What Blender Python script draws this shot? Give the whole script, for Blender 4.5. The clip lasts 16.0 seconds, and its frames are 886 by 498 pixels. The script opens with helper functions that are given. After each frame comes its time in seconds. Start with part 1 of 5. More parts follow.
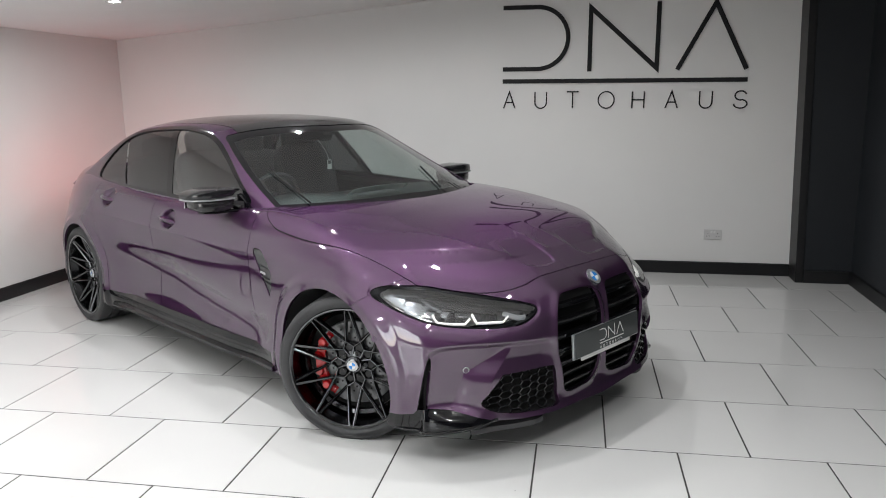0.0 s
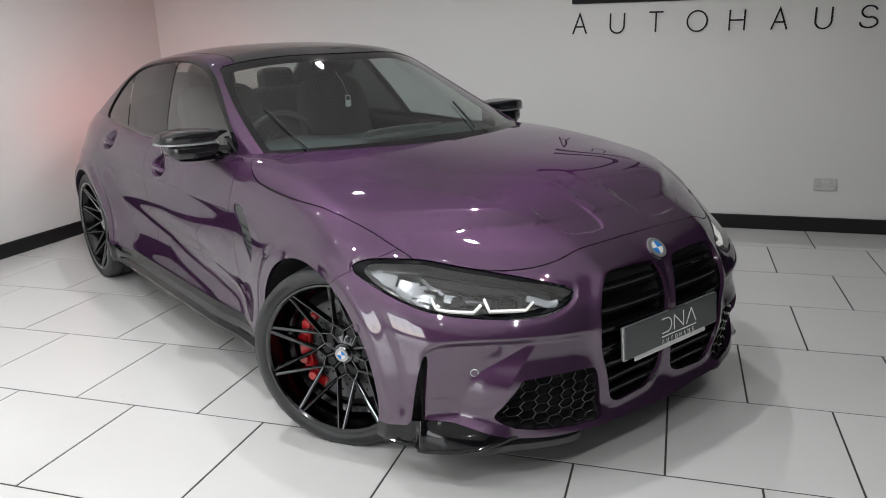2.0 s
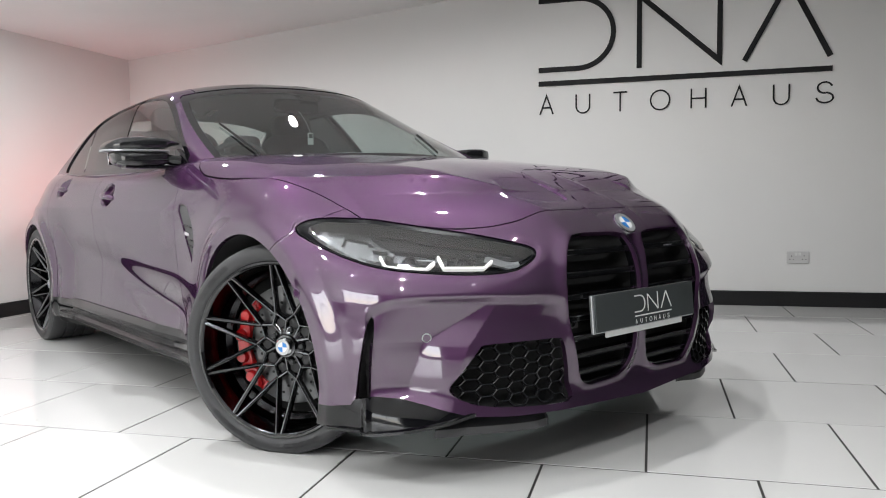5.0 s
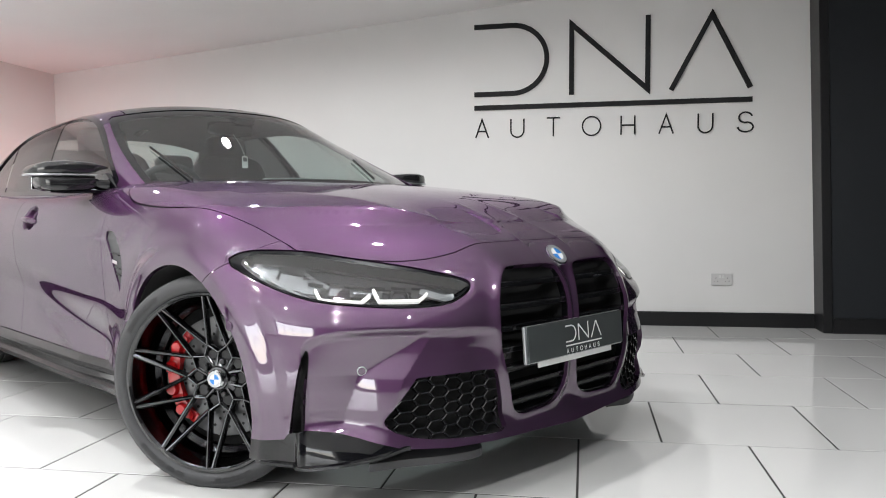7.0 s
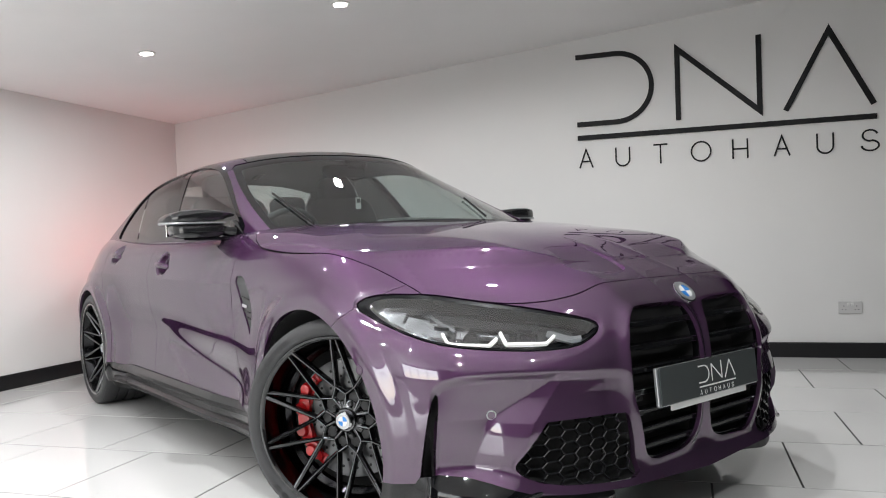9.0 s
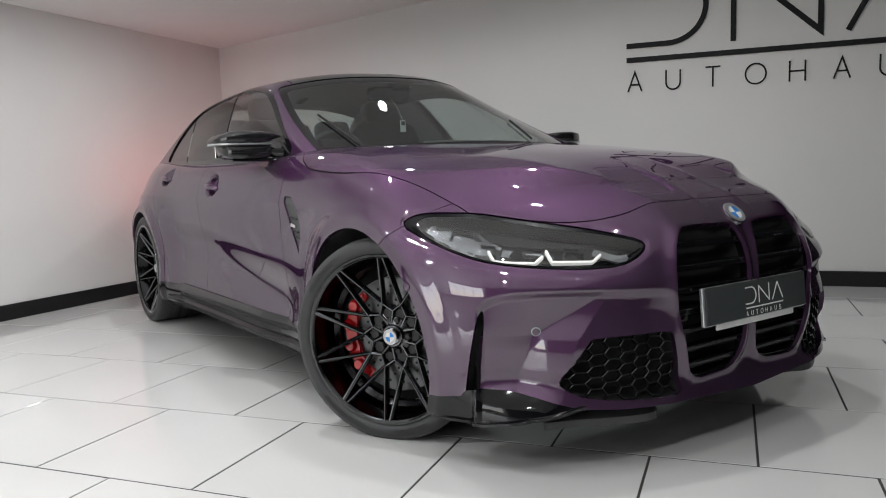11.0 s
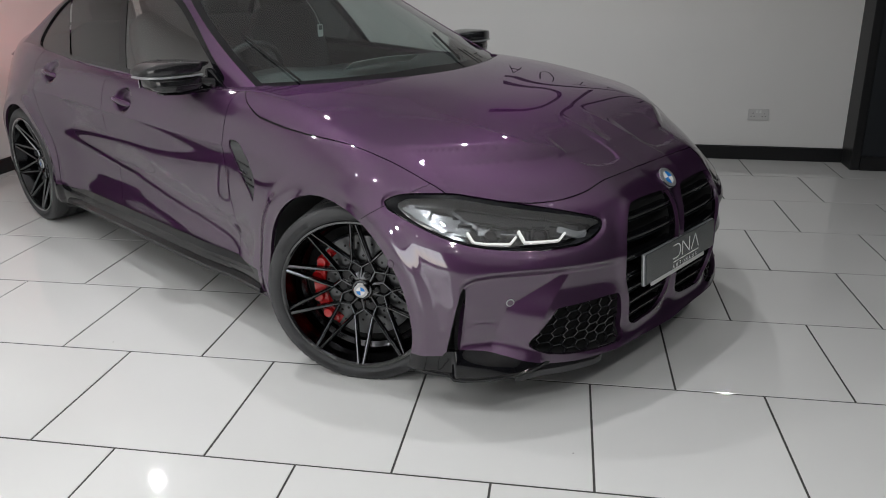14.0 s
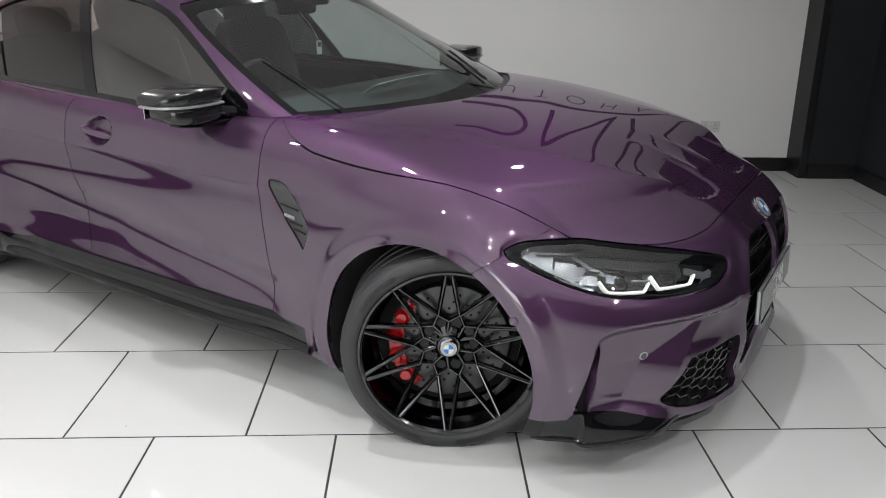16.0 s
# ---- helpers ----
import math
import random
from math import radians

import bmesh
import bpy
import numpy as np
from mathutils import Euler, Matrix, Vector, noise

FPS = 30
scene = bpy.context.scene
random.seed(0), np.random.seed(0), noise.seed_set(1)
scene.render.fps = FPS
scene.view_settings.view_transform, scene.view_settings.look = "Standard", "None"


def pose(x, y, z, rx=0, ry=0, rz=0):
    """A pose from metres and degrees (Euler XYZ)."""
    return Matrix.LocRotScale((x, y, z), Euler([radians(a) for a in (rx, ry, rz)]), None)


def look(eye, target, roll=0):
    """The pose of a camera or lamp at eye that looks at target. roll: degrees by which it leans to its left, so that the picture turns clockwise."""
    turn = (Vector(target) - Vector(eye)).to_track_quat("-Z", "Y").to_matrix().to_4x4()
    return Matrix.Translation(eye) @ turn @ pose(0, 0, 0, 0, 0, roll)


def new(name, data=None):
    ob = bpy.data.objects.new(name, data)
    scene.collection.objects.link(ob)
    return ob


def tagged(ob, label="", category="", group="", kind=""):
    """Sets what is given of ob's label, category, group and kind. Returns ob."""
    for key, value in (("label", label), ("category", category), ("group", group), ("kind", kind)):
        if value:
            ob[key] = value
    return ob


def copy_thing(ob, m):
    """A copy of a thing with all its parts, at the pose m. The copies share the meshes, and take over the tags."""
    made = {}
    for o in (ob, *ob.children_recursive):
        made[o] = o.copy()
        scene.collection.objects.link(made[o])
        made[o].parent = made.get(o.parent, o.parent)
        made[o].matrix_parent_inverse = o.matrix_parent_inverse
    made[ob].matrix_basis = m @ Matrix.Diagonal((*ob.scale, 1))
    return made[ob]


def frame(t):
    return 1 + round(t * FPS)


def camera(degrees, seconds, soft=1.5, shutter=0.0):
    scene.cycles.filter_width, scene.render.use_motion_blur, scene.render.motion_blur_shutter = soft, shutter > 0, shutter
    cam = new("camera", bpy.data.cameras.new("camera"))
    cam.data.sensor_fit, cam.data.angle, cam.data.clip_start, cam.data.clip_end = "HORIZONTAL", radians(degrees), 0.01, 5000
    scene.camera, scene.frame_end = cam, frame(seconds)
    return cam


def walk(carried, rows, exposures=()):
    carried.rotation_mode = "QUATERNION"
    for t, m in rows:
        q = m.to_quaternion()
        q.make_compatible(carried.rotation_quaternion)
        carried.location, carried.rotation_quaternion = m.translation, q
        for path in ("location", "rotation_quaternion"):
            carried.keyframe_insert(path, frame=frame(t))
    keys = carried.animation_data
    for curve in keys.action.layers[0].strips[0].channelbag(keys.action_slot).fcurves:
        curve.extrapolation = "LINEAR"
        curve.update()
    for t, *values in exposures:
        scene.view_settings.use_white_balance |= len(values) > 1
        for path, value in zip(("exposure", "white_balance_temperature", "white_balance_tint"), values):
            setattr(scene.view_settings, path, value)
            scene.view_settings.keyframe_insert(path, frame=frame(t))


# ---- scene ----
cam = camera(61.4, 16.0, soft=1.0)
PATH = [
    (0, (1.093, -3.071, 1.505), (0.676, -1.154, 1.117), -0.9),
    (0.5, (1.088, -2.859, 1.511), (0.649, -0.952, 1.099), -0.8),
    (1, (1.143, -2.628, 1.486), (0.671, -0.743, 1.011), -1.2),
    (1.5, (1.22, -2.378, 1.478), (0.634, -0.538, 0.956), -2.0),
    (2, (1.191, -2.241, 1.412), (0.546, -0.425, 0.877), -1.9),
    (2.5, (1.16, -2.142, 1.198), (0.495, -0.29, 0.835), -1.5),
    (3, (1.172, -2.114, 0.971), (0.508, -0.235, 0.803), -1.1),
    (3.2, (1.173, -2.138, 0.9), (0.513, -0.255, 0.777), -1.0),
    (5.3, (1.232, -2.138, 0.798), (0.663, -0.225, 0.663), -1.3),
    (5.5, (1.238, -2.145, 0.803), (0.703, -0.223, 0.661), -1.2),
    (6, (1.249, -2.146, 0.805), (0.778, -0.208, 0.658), -0.8),
    (6.5, (1.246, -2.15, 0.826), (0.807, -0.203, 0.701), -0.7),
    (7, (1.232, -2.153, 0.85), (0.793, -0.204, 0.757), -0.8),
    (7.5, (1.219, -2.156, 0.875), (0.756, -0.211, 0.818), -1.0),
    (8, (1.201, -2.171, 0.893), (0.682, -0.24, 0.863), -1.5),
    (8.5, (1.173, -2.174, 0.895), (0.564, -0.269, 0.884), -2.1),
    (9, (1.148, -2.172, 0.893), (0.468, -0.291, 0.882), -2.4),
    (9.2, (1.137, -2.173, 0.894), (0.427, -0.303, 0.882), -2.4),
    (11.3, (1.138, -2.192, 0.843), (0.352, -0.365, 0.638), -2.2),
    (11.5, (1.134, -2.186, 0.827), (0.361, -0.353, 0.621), -2.0),
    (12, (1.115, -2.173, 0.899), (0.368, -0.344, 0.586), -1.7),
    (12.5, (1.125, -2.177, 1.194), (0.394, -0.406, 0.622), -3.1),
    (13, (1.109, -2.26, 1.406), (0.422, -0.53, 0.674), -3.5),
    (13.5, (0.964, -2.346, 1.434), (0.491, -0.537, 0.723), -1.4),
    (14, (0.776, -2.374, 1.432), (0.409, -0.541, 0.72), -0.8),
    (14.5, (0.593, -2.299, 1.434), (0.296, -0.463, 0.7), -1.1),
    (15, (0.422, -2.216, 1.432), (0.255, -0.376, 0.665), -0.4),
    (15.5, (0.193, -2.167, 1.443), (0.159, -0.322, 0.672), 0.5),
    (16, (-0.017, -2.12, 1.458), (-0.021, -0.246, 0.759), 0.3),
]
import functools

walk(cam, [(t, look(eye, target, roll)) for t, eye, target, roll in PATH],
     exposures=[(0.0, 0.26), (1.5, 0.19), (2.0, 0.05), (2.5, 0.40), (3.0, 0.60), (6.0, 0.66), (7.0, 0.86), (8.0, 0.92), (9.0, 0.60), (11.5, -0.14), (12.5, -0.36), (13.0, -0.46), (14.0, -0.27), (14.5, -0.34), (15.0, -0.37), (16.0, 0.08)])

# ---- light ----
world = bpy.data.worlds.new("world")
scene.world = world
world.use_nodes = True
_bg = world.node_tree.nodes["Background"]
_sky = world.node_tree.nodes.new("ShaderNodeTexSky")
_sky.sky_type, _sky.sun_disc = "NISHITA", False
_sky.sun_elevation, _sky.sun_rotation = radians(35), radians(200)
world.node_tree.links.new(_sky.outputs[0], _bg.inputs[0])
_bg.inputs[1].default_value = 0.1

BACK_Y, LEFT_X, RIGHT_X, FRONT_Y = 3.6, -3.57, 3.07, -6.2
CEIL_LOW, CEIL_RISE = 2.135, 0.0765


def ceiling_z(x):
    return CEIL_LOW + CEIL_RISE * (x - LEFT_X)


def area_lamp(name, m, size, watts, colour=(1, 1, 1), shape="DISK", size_y=None, spread=180):
    data = bpy.data.lights.new(name, "AREA")
    data.shape, data.size, data.energy, data.color = shape, size, watts, colour
    data.spread = radians(spread)
    if size_y:
        data.size_y = size_y
    ob = new(name, data)
    ob.matrix_world = m
    return ob


LAMPS = [(x, y) for x in (-2.30, -0.87, 0.56, 1.99) for y in (-3.0, -1.4, 0.2, 1.8) if x < 1.5 or y == -1.4]
for _x, _y in LAMPS:
    area_lamp("downlight_beam", pose(_x, _y, ceiling_z(_x) - 0.03), 0.055, 11.4 * {-2.30: 0.92, -0.87: 1.25, 0.56: 0.95, 1.99: 1.45}[_x] * (0.80 if _x < -2 and _y < 0 else 1.0), (0.965, 0.985, 1.0), spread=172)
area_lamp("window_daylight", pose(-2.10, FRONT_Y + 0.06, 1.175, 90, 0, 0), 2.7, 44, (0.94, 0.97, 1.0), "RECTANGLE", 1.75)

# ---- materials ----


def material(name):
    m = bpy.data.materials.new(name)
    m.use_nodes = True
    nt = m.node_tree
    return m, nt, nt.nodes["Principled BSDF"]


def node(nt, kind, **values):
    n = nt.nodes.new(kind)
    for k, v in values.items():
        n.inputs[k].default_value = v
    return n


def plain(name, colour, rough=0.5, metal=0.0, coat=0.0, grain=60.0, bump=0.02, vary=0.12, dist=0.002, coat_rough=0.03):
    """A surface with fine grain in its relief and a broad, faint change of colour and gloss."""
    m, nt, b = material(name)
    b.inputs["Metallic"].default_value = metal
    b.inputs["Coat Weight"].default_value = coat
    b.inputs["Coat Roughness"].default_value = coat_rough
    tc = node(nt, "ShaderNodeTexCoord")
    n1 = node(nt, "ShaderNodeTexNoise", Scale=grain, Detail=4.0)
    n2 = node(nt, "ShaderNodeTexNoise", Scale=2.3, Detail=3.0)
    for n in (n1, n2):
        nt.links.new(tc.outputs["Object"], n.inputs["Vector"])
    ramp = node(nt, "ShaderNodeMapRange")
    ramp.inputs["To Min"].default_value, ramp.inputs["To Max"].default_value = 1 - vary, 1 + vary
    nt.links.new(n2.outputs["Fac"], ramp.inputs["Value"])
    mul = node(nt, "ShaderNodeVectorMath")
    mul.operation = "SCALE"
    mul.inputs[0].default_value = colour
    nt.links.new(ramp.outputs[0], mul.inputs["Scale"])
    nt.links.new(mul.outputs[0], b.inputs["Base Color"])
    rr = node(nt, "ShaderNodeMapRange")
    rr.inputs["To Min"].default_value, rr.inputs["To Max"].default_value = max(rough * 0.85, 0.02), min(rough * 1.15, 1)
    nt.links.new(n1.outputs["Fac"], rr.inputs["Value"])
    nt.links.new(rr.outputs[0], b.inputs["Roughness"])
    if bump:
        bp = node(nt, "ShaderNodeBump", Strength=bump, Distance=dist)
        nt.links.new(n1.outputs["Fac"], bp.inputs["Height"])
        nt.links.new(bp.outputs[0], b.inputs["Normal"])
    return m


def paint_material():
    """Deep purple metallic paint with fine flakes under a clear coat."""
    m, nt, b = material("purple_metallic_paint")
    tc = node(nt, "ShaderNodeTexCoord")
    flakes = node(nt, "ShaderNodeTexVoronoi", Scale=900.0)
    nt.links.new(tc.outputs["Object"], flakes.inputs["Vector"])
    mixc = node(nt, "ShaderNodeMix")
    mixc.data_type = "RGBA"
    mixc.inputs[6].default_value = (0.078, 0.0345, 0.081, 1)
    mixc.inputs[7].default_value = (0.085, 0.0375, 0.088, 1)
    sep = node(nt, "ShaderNodeSeparateColor")
    nt.links.new(flakes.outputs["Color"], sep.inputs[0])
    nt.links.new(sep.outputs[0], mixc.inputs[0])
    nt.links.new(mixc.outputs[2], b.inputs["Base Color"])
    b.inputs["Metallic"].default_value = 1.0
    b.inputs["Roughness"].default_value = 0.56
    b.inputs["Specular Tint"].default_value = (0.25, 0.08, 0.30, 1)
    b.inputs["Coat Weight"].default_value = 1.0
    b.inputs["Coat Roughness"].default_value = 0.015
    b.inputs["Coat IOR"].default_value = 1.98
    bp = node(nt, "ShaderNodeBump", Strength=0.012, Distance=0.0004)
    nt.links.new(sep.outputs[1], bp.inputs["Height"])
    nt.links.new(bp.outputs[0], b.inputs["Normal"])
    return m


def glass_material(name, tint, ior=1.5, extra=0.0):
    """Thin tinted pane: clear inside, mirror by Fresnel."""
    m, nt, b = material(name)
    nt.nodes.remove(b)
    tr = node(nt, "ShaderNodeBsdfTransparent", Color=(*tint, 1))
    gl = node(nt, "ShaderNodeBsdfGlossy", Roughness=0.0)
    lw = node(nt, "ShaderNodeLayerWeight", Blend=0.5)
    pw = node(nt, "ShaderNodeMath")
    pw.operation = "POWER"
    pw.inputs[1].default_value = 5.0
    fr = node(nt, "ShaderNodeMath")
    fr.operation = "MULTIPLY_ADD"
    fr.inputs[1].default_value, fr.inputs[2].default_value = 0.94, ((ior - 1) / (ior + 1)) ** 2
    nt.links.new(lw.outputs["Facing"], pw.inputs[0])
    nt.links.new(pw.outputs[0], fr.inputs[0])
    mx = node(nt, "ShaderNodeMixShader")
    out = nt.nodes["Material Output"]
    ad = node(nt, "ShaderNodeMath")
    ad.operation, ad.use_clamp = "ADD", True
    ad.inputs[1].default_value = extra
    nt.links.new(fr.outputs[0], ad.inputs[0])
    nt.links.new(ad.outputs[0], mx.inputs[0])
    nt.links.new(tr.outputs[0], mx.inputs[1])
    nt.links.new(gl.outputs[0], mx.inputs[2])
    nt.links.new(mx.outputs[0], out.inputs[0])
    return m


def glow(name, colour, strength):
    m, nt, b = material(name)
    b.inputs["Base Color"].default_value = (*colour, 1)
    b.inputs["Emission Color"].default_value = (*colour, 1)
    b.inputs["Emission Strength"].default_value = strength
    return m


def tile_material():
    m, nt, b = material("glossy_cream_porcelain")
    oi = node(nt, "ShaderNodeObjectInfo")
    geo = node(nt, "ShaderNodeNewGeometry")
    big = node(nt, "ShaderNodeTexNoise", Scale=1.7, Detail=5.0)
    fine = node(nt, "ShaderNodeTexNoise", Scale=38.0, Detail=6.0)
    for n in (big, fine):
        nt.links.new(geo.outputs["Position"], n.inputs["Vector"])
    mixc = node(nt, "ShaderNodeMix")
    mixc.data_type = "RGBA"
    mixc.inputs[6].default_value = (0.592, 0.587, 0.573, 1)
    mixc.inputs[7].default_value = (0.669, 0.664, 0.651, 1)
    add = node(nt, "ShaderNodeMath")
    add.operation = "MULTIPLY_ADD"
    add.inputs[1].default_value, add.inputs[2].default_value = 0.35, 0.15
    nt.links.new(oi.outputs["Random"], add.inputs[0])
    add2 = node(nt, "ShaderNodeMath")
    add2.operation = "MULTIPLY_ADD"
    add2.inputs[1].default_value = 0.6
    nt.links.new(big.outputs["Fac"], add2.inputs[0])
    nt.links.new(add.outputs[0], add2.inputs[2])
    nt.links.new(add2.outputs[0], mixc.inputs[0])
    rr = node(nt, "ShaderNodeMapRange")
    rr.inputs["From Min"].default_value, rr.inputs["From Max"].default_value = 0.3, 0.7
    rr.inputs["To Min"].default_value, rr.inputs["To Max"].default_value = 0.028, 0.07
    nt.links.new(big.outputs["Fac"], rr.inputs["Value"])
    nt.links.new(rr.outputs[0], b.inputs["Roughness"])
    # sparse dark specks of grit and faint scuffs
    vor = node(nt, "ShaderNodeTexVoronoi", Scale=5.5)
    nt.links.new(geo.outputs["Position"], vor.inputs["Vector"])
    near = node(nt, "ShaderNodeMapRange")
    near.inputs["From Min"].default_value, near.inputs["From Max"].default_value = 0.012, 0.024
    near.inputs["To Min"].default_value, near.inputs["To Max"].default_value = 0.62, 1.0
    wob = node(nt, "ShaderNodeTexNoise", Scale=160.0, Detail=2.0)
    nt.links.new(geo.outputs["Position"], wob.inputs["Vector"])
    bend = node(nt, "ShaderNodeMath")
    bend.operation = "MULTIPLY_ADD"
    bend.inputs[1].default_value = 0.03
    nt.links.new(wob.outputs["Fac"], bend.inputs[0])
    nt.links.new(vor.outputs["Distance"], bend.inputs[2])
    shift = node(nt, "ShaderNodeMath")
    shift.operation = "SUBTRACT"
    shift.inputs[1].default_value = 0.015
    nt.links.new(bend.outputs[0], shift.inputs[0])
    nt.links.new(shift.outputs[0], near.inputs["Value"])
    specks = node(nt, "ShaderNodeVectorMath")
    specks.operation = "SCALE"
    nt.links.new(mixc.outputs[2], specks.inputs[0])
    nt.links.new(near.outputs[0], specks.inputs["Scale"])
    nt.links.new(specks.outputs[0], b.inputs["Base Color"])
    bp = node(nt, "ShaderNodeBump", Strength=0.015, Distance=0.001)
    nt.links.new(fine.outputs["Fac"], bp.inputs["Height"])
    nt.links.new(bp.outputs[0], b.inputs["Normal"])
    return m


PAINT = paint_material()
WALL = plain("white_wall_paint", (0.76, 0.75, 0.733), 0.62, grain=220, bump=0.12, vary=0.03)
CEILING = plain("white_ceiling_paint", (0.88, 0.87, 0.86), 0.7, grain=160, bump=0.1, vary=0.03)
TILE = tile_material()
GROUT = plain("dark_grey_grout", (0.045, 0.043, 0.041), 0.9, grain=300, bump=0.2)
BLACK_PAINT = plain("black_satin_woodwork", (0.006, 0.006, 0.007), 0.42, grain=90, bump=0.05, vary=0.2)
NAVY_PAINT = plain("blue_black_wall_paint", (0.010, 0.0125, 0.016), 0.55, grain=150, bump=0.08, vary=0.2)
SIGN_BLACK = plain("black_sign_acrylic", (0.006, 0.006, 0.007), 0.75, grain=40, bump=0.0)
GLOSS_BLACK = plain("gloss_black_trim", (0.004, 0.004, 0.005), 0.07, coat=0.0, grain=40, bump=0.0)
SATIN_BLACK = plain("satin_black_plastic", (0.008, 0.008, 0.009), 0.5, grain=400, bump=0.1)
BARREL_BLACK = plain("black_wheel_barrel", (0.050, 0.050, 0.053), 0.18, metal=1.0, grain=60, bump=0.0)
SKIRT_BLACK = plain("dark_satin_skirt", (0.004, 0.004, 0.005), 0.22, grain=200, bump=0.04)
MATT_BLACK = plain("matt_black_lining", (0.006, 0.006, 0.006), 0.9, grain=200, bump=0.1)
CARBON = plain("dark_carbon_fibre", (0.012, 0.012, 0.013), 0.16, coat=0.35, grain=700, bump=0.0, vary=0.15)
RUBBER = plain("tyre_rubber", (0.034, 0.034, 0.036), 0.5, grain=180, bump=0.12, vary=0.2)
WHEEL_BLACK = plain("jet_black_alloy", (0.085, 0.086, 0.090), 0.20, metal=1.0, coat=0.5, grain=50, bump=0.0)
STEEL = plain("brushed_brake_steel", (0.115, 0.115, 0.118), 0.34, metal=1.0, grain=240, bump=0.08)
CALIPER_RED = plain("red_caliper_enamel", (0.42, 0.008, 0.010), 0.22, coat=0.8, grain=60, bump=0.02)
CHROME = plain("bright_chrome", (0.75, 0.76, 0.78), 0.08, metal=1.0, grain=40, bump=0.0)
SILVER = plain("silver_plastic", (0.42, 0.43, 0.44), 0.3, metal=0.7, grain=90, bump=0.0)
WHITE_PLASTIC = plain("white_plastic", (0.72, 0.72, 0.70), 0.35, grain=90, bump=0.02, vary=0.03)
SOCKET_GREY = plain("grey_socket_plastic", (0.60, 0.59, 0.58), 0.35, grain=90, bump=0.02, vary=0.05)
# lighter metal that stands in for the highlights on the gloss black slat edges
SLAT_GLINT = plain("grey_slat_highlight", (0.20, 0.20, 0.21), 0.2, metal=1.0, grain=60, bump=0.0)
SLAT_BLACK = plain("gloss_black_slats", (0.010, 0.010, 0.011), 0.12, coat=1.0, grain=60, bump=0.0)
BADGE_BLUE = plain("blue_enamel", (0.03, 0.22, 0.62), 0.2, coat=1.0, grain=40, bump=0.0)
PLATE_GREY = plain("dark_grey_plate", (0.052, 0.058, 0.058), 0.22, coat=0.5, grain=200, bump=0.02)
LEATHER = plain("dark_grey_leather", (0.025, 0.025, 0.027), 0.55, grain=150, bump=0.2)
GLASS = glass_material("clear_windscreen_glass", (0.70, 0.81, 0.79), 1.5, 0.12)
SIDE_GLASS = glass_material("clear_side_glass", (0.86, 0.90, 0.88), 1.5, 0.20)
TRAY_GREY = plain("grey_under_tray", (0.05, 0.05, 0.052), 0.5, grain=200, bump=0.1)
PRIVACY = glass_material("smoked_window_glass", (0.11, 0.115, 0.115), 1.5, 0.07)
LENS = glass_material("headlight_lens", (0.92, 0.94, 0.95), 1.45, 0.16)
TAIL_RED = glow("red_tail_light", (1.0, 0.03, 0.02), 3.0)
LAMP_GLOW = glow("downlight_glow", (1.0, 0.97, 0.93), 30.0)

# ---- building helpers ----


def mesh_from(name, verts, faces, normals=None, smooth=True):
    me = bpy.data.meshes.new(name)
    me.from_pydata([tuple(v) for v in verts], [], [tuple(f) for f in faces])
    me.update()
    if smooth:
        me.polygons.foreach_set("use_smooth", [True] * len(me.polygons))
    if normals is not None:
        me.normals_split_custom_set_from_vertices([tuple(n) for n in normals])
    return me


def bm_mesh(name, bm, smooth=False, angle=35):
    me = bpy.data.meshes.new(name)
    bm.normal_update()
    if smooth:
        for f in bm.faces:
            f.smooth = True
        lim = radians(angle)
        for e in bm.edges:
            if len(e.link_faces) == 2 and e.calc_face_angle(0) > lim:
                e.smooth = False
    bm.to_mesh(me)
    bm.free()
    return me


def part(name, shape, mat, parent=None, label="", m=None, smooth=False):
    """Links a bmesh or a mesh as one object, under its thing or part."""
    me = bm_mesh(name, shape, smooth) if isinstance(shape, bmesh.types.BMesh) else shape
    if mat is not None and not me.materials:
        me.materials.append(mat)
    ob = new(name, me)
    if parent is not None:
        ob.parent = parent
    if m is not None:
        ob.matrix_basis = m
    if label:
        tagged(ob, label)
    return ob


def empty(name, m, label, category, group="", kind=""):
    ob = new(name)
    ob.empty_display_size = 0.1
    ob.matrix_basis = m
    return tagged(ob, label, category, group, kind)


def box(x0, x1, y0, y1, z0, z1, bevel=0.0, segments=1, bm=None):
    bm = bm or bmesh.new()
    r = bmesh.ops.create_cube(bm, size=1.0, matrix=Matrix.Translation(((x0 + x1) / 2, (y0 + y1) / 2, (z0 + z1) / 2))
                              @ Matrix.Diagonal((x1 - x0, y1 - y0, z1 - z0, 1)))
    if bevel:
        edges = {e for v in r["verts"] for e in v.link_edges}
        bmesh.ops.bevel(bm, geom=list(edges), offset=bevel, segments=segments, affect="EDGES", profile=0.6)
    return bm


def prism(outline, z0, z1, bm=None, to=None):
    """Extrudes a flat outline [(a, b), ...]; to(a, b, c) places each point."""
    bm = bm or bmesh.new()
    to = to or (lambda a, b, c: (a, b, c))
    lo = [bm.verts.new(to(a, b, z0)) for a, b in outline]
    hi = [bm.verts.new(to(a, b, z1)) for a, b in outline]
    n = len(outline)
    bm.faces.new(lo[::-1])
    bm.faces.new(hi)
    for i in range(n):
        j = (i + 1) % n
        bm.faces.new((lo[i], lo[j], hi[j], hi[i]))
    return bm


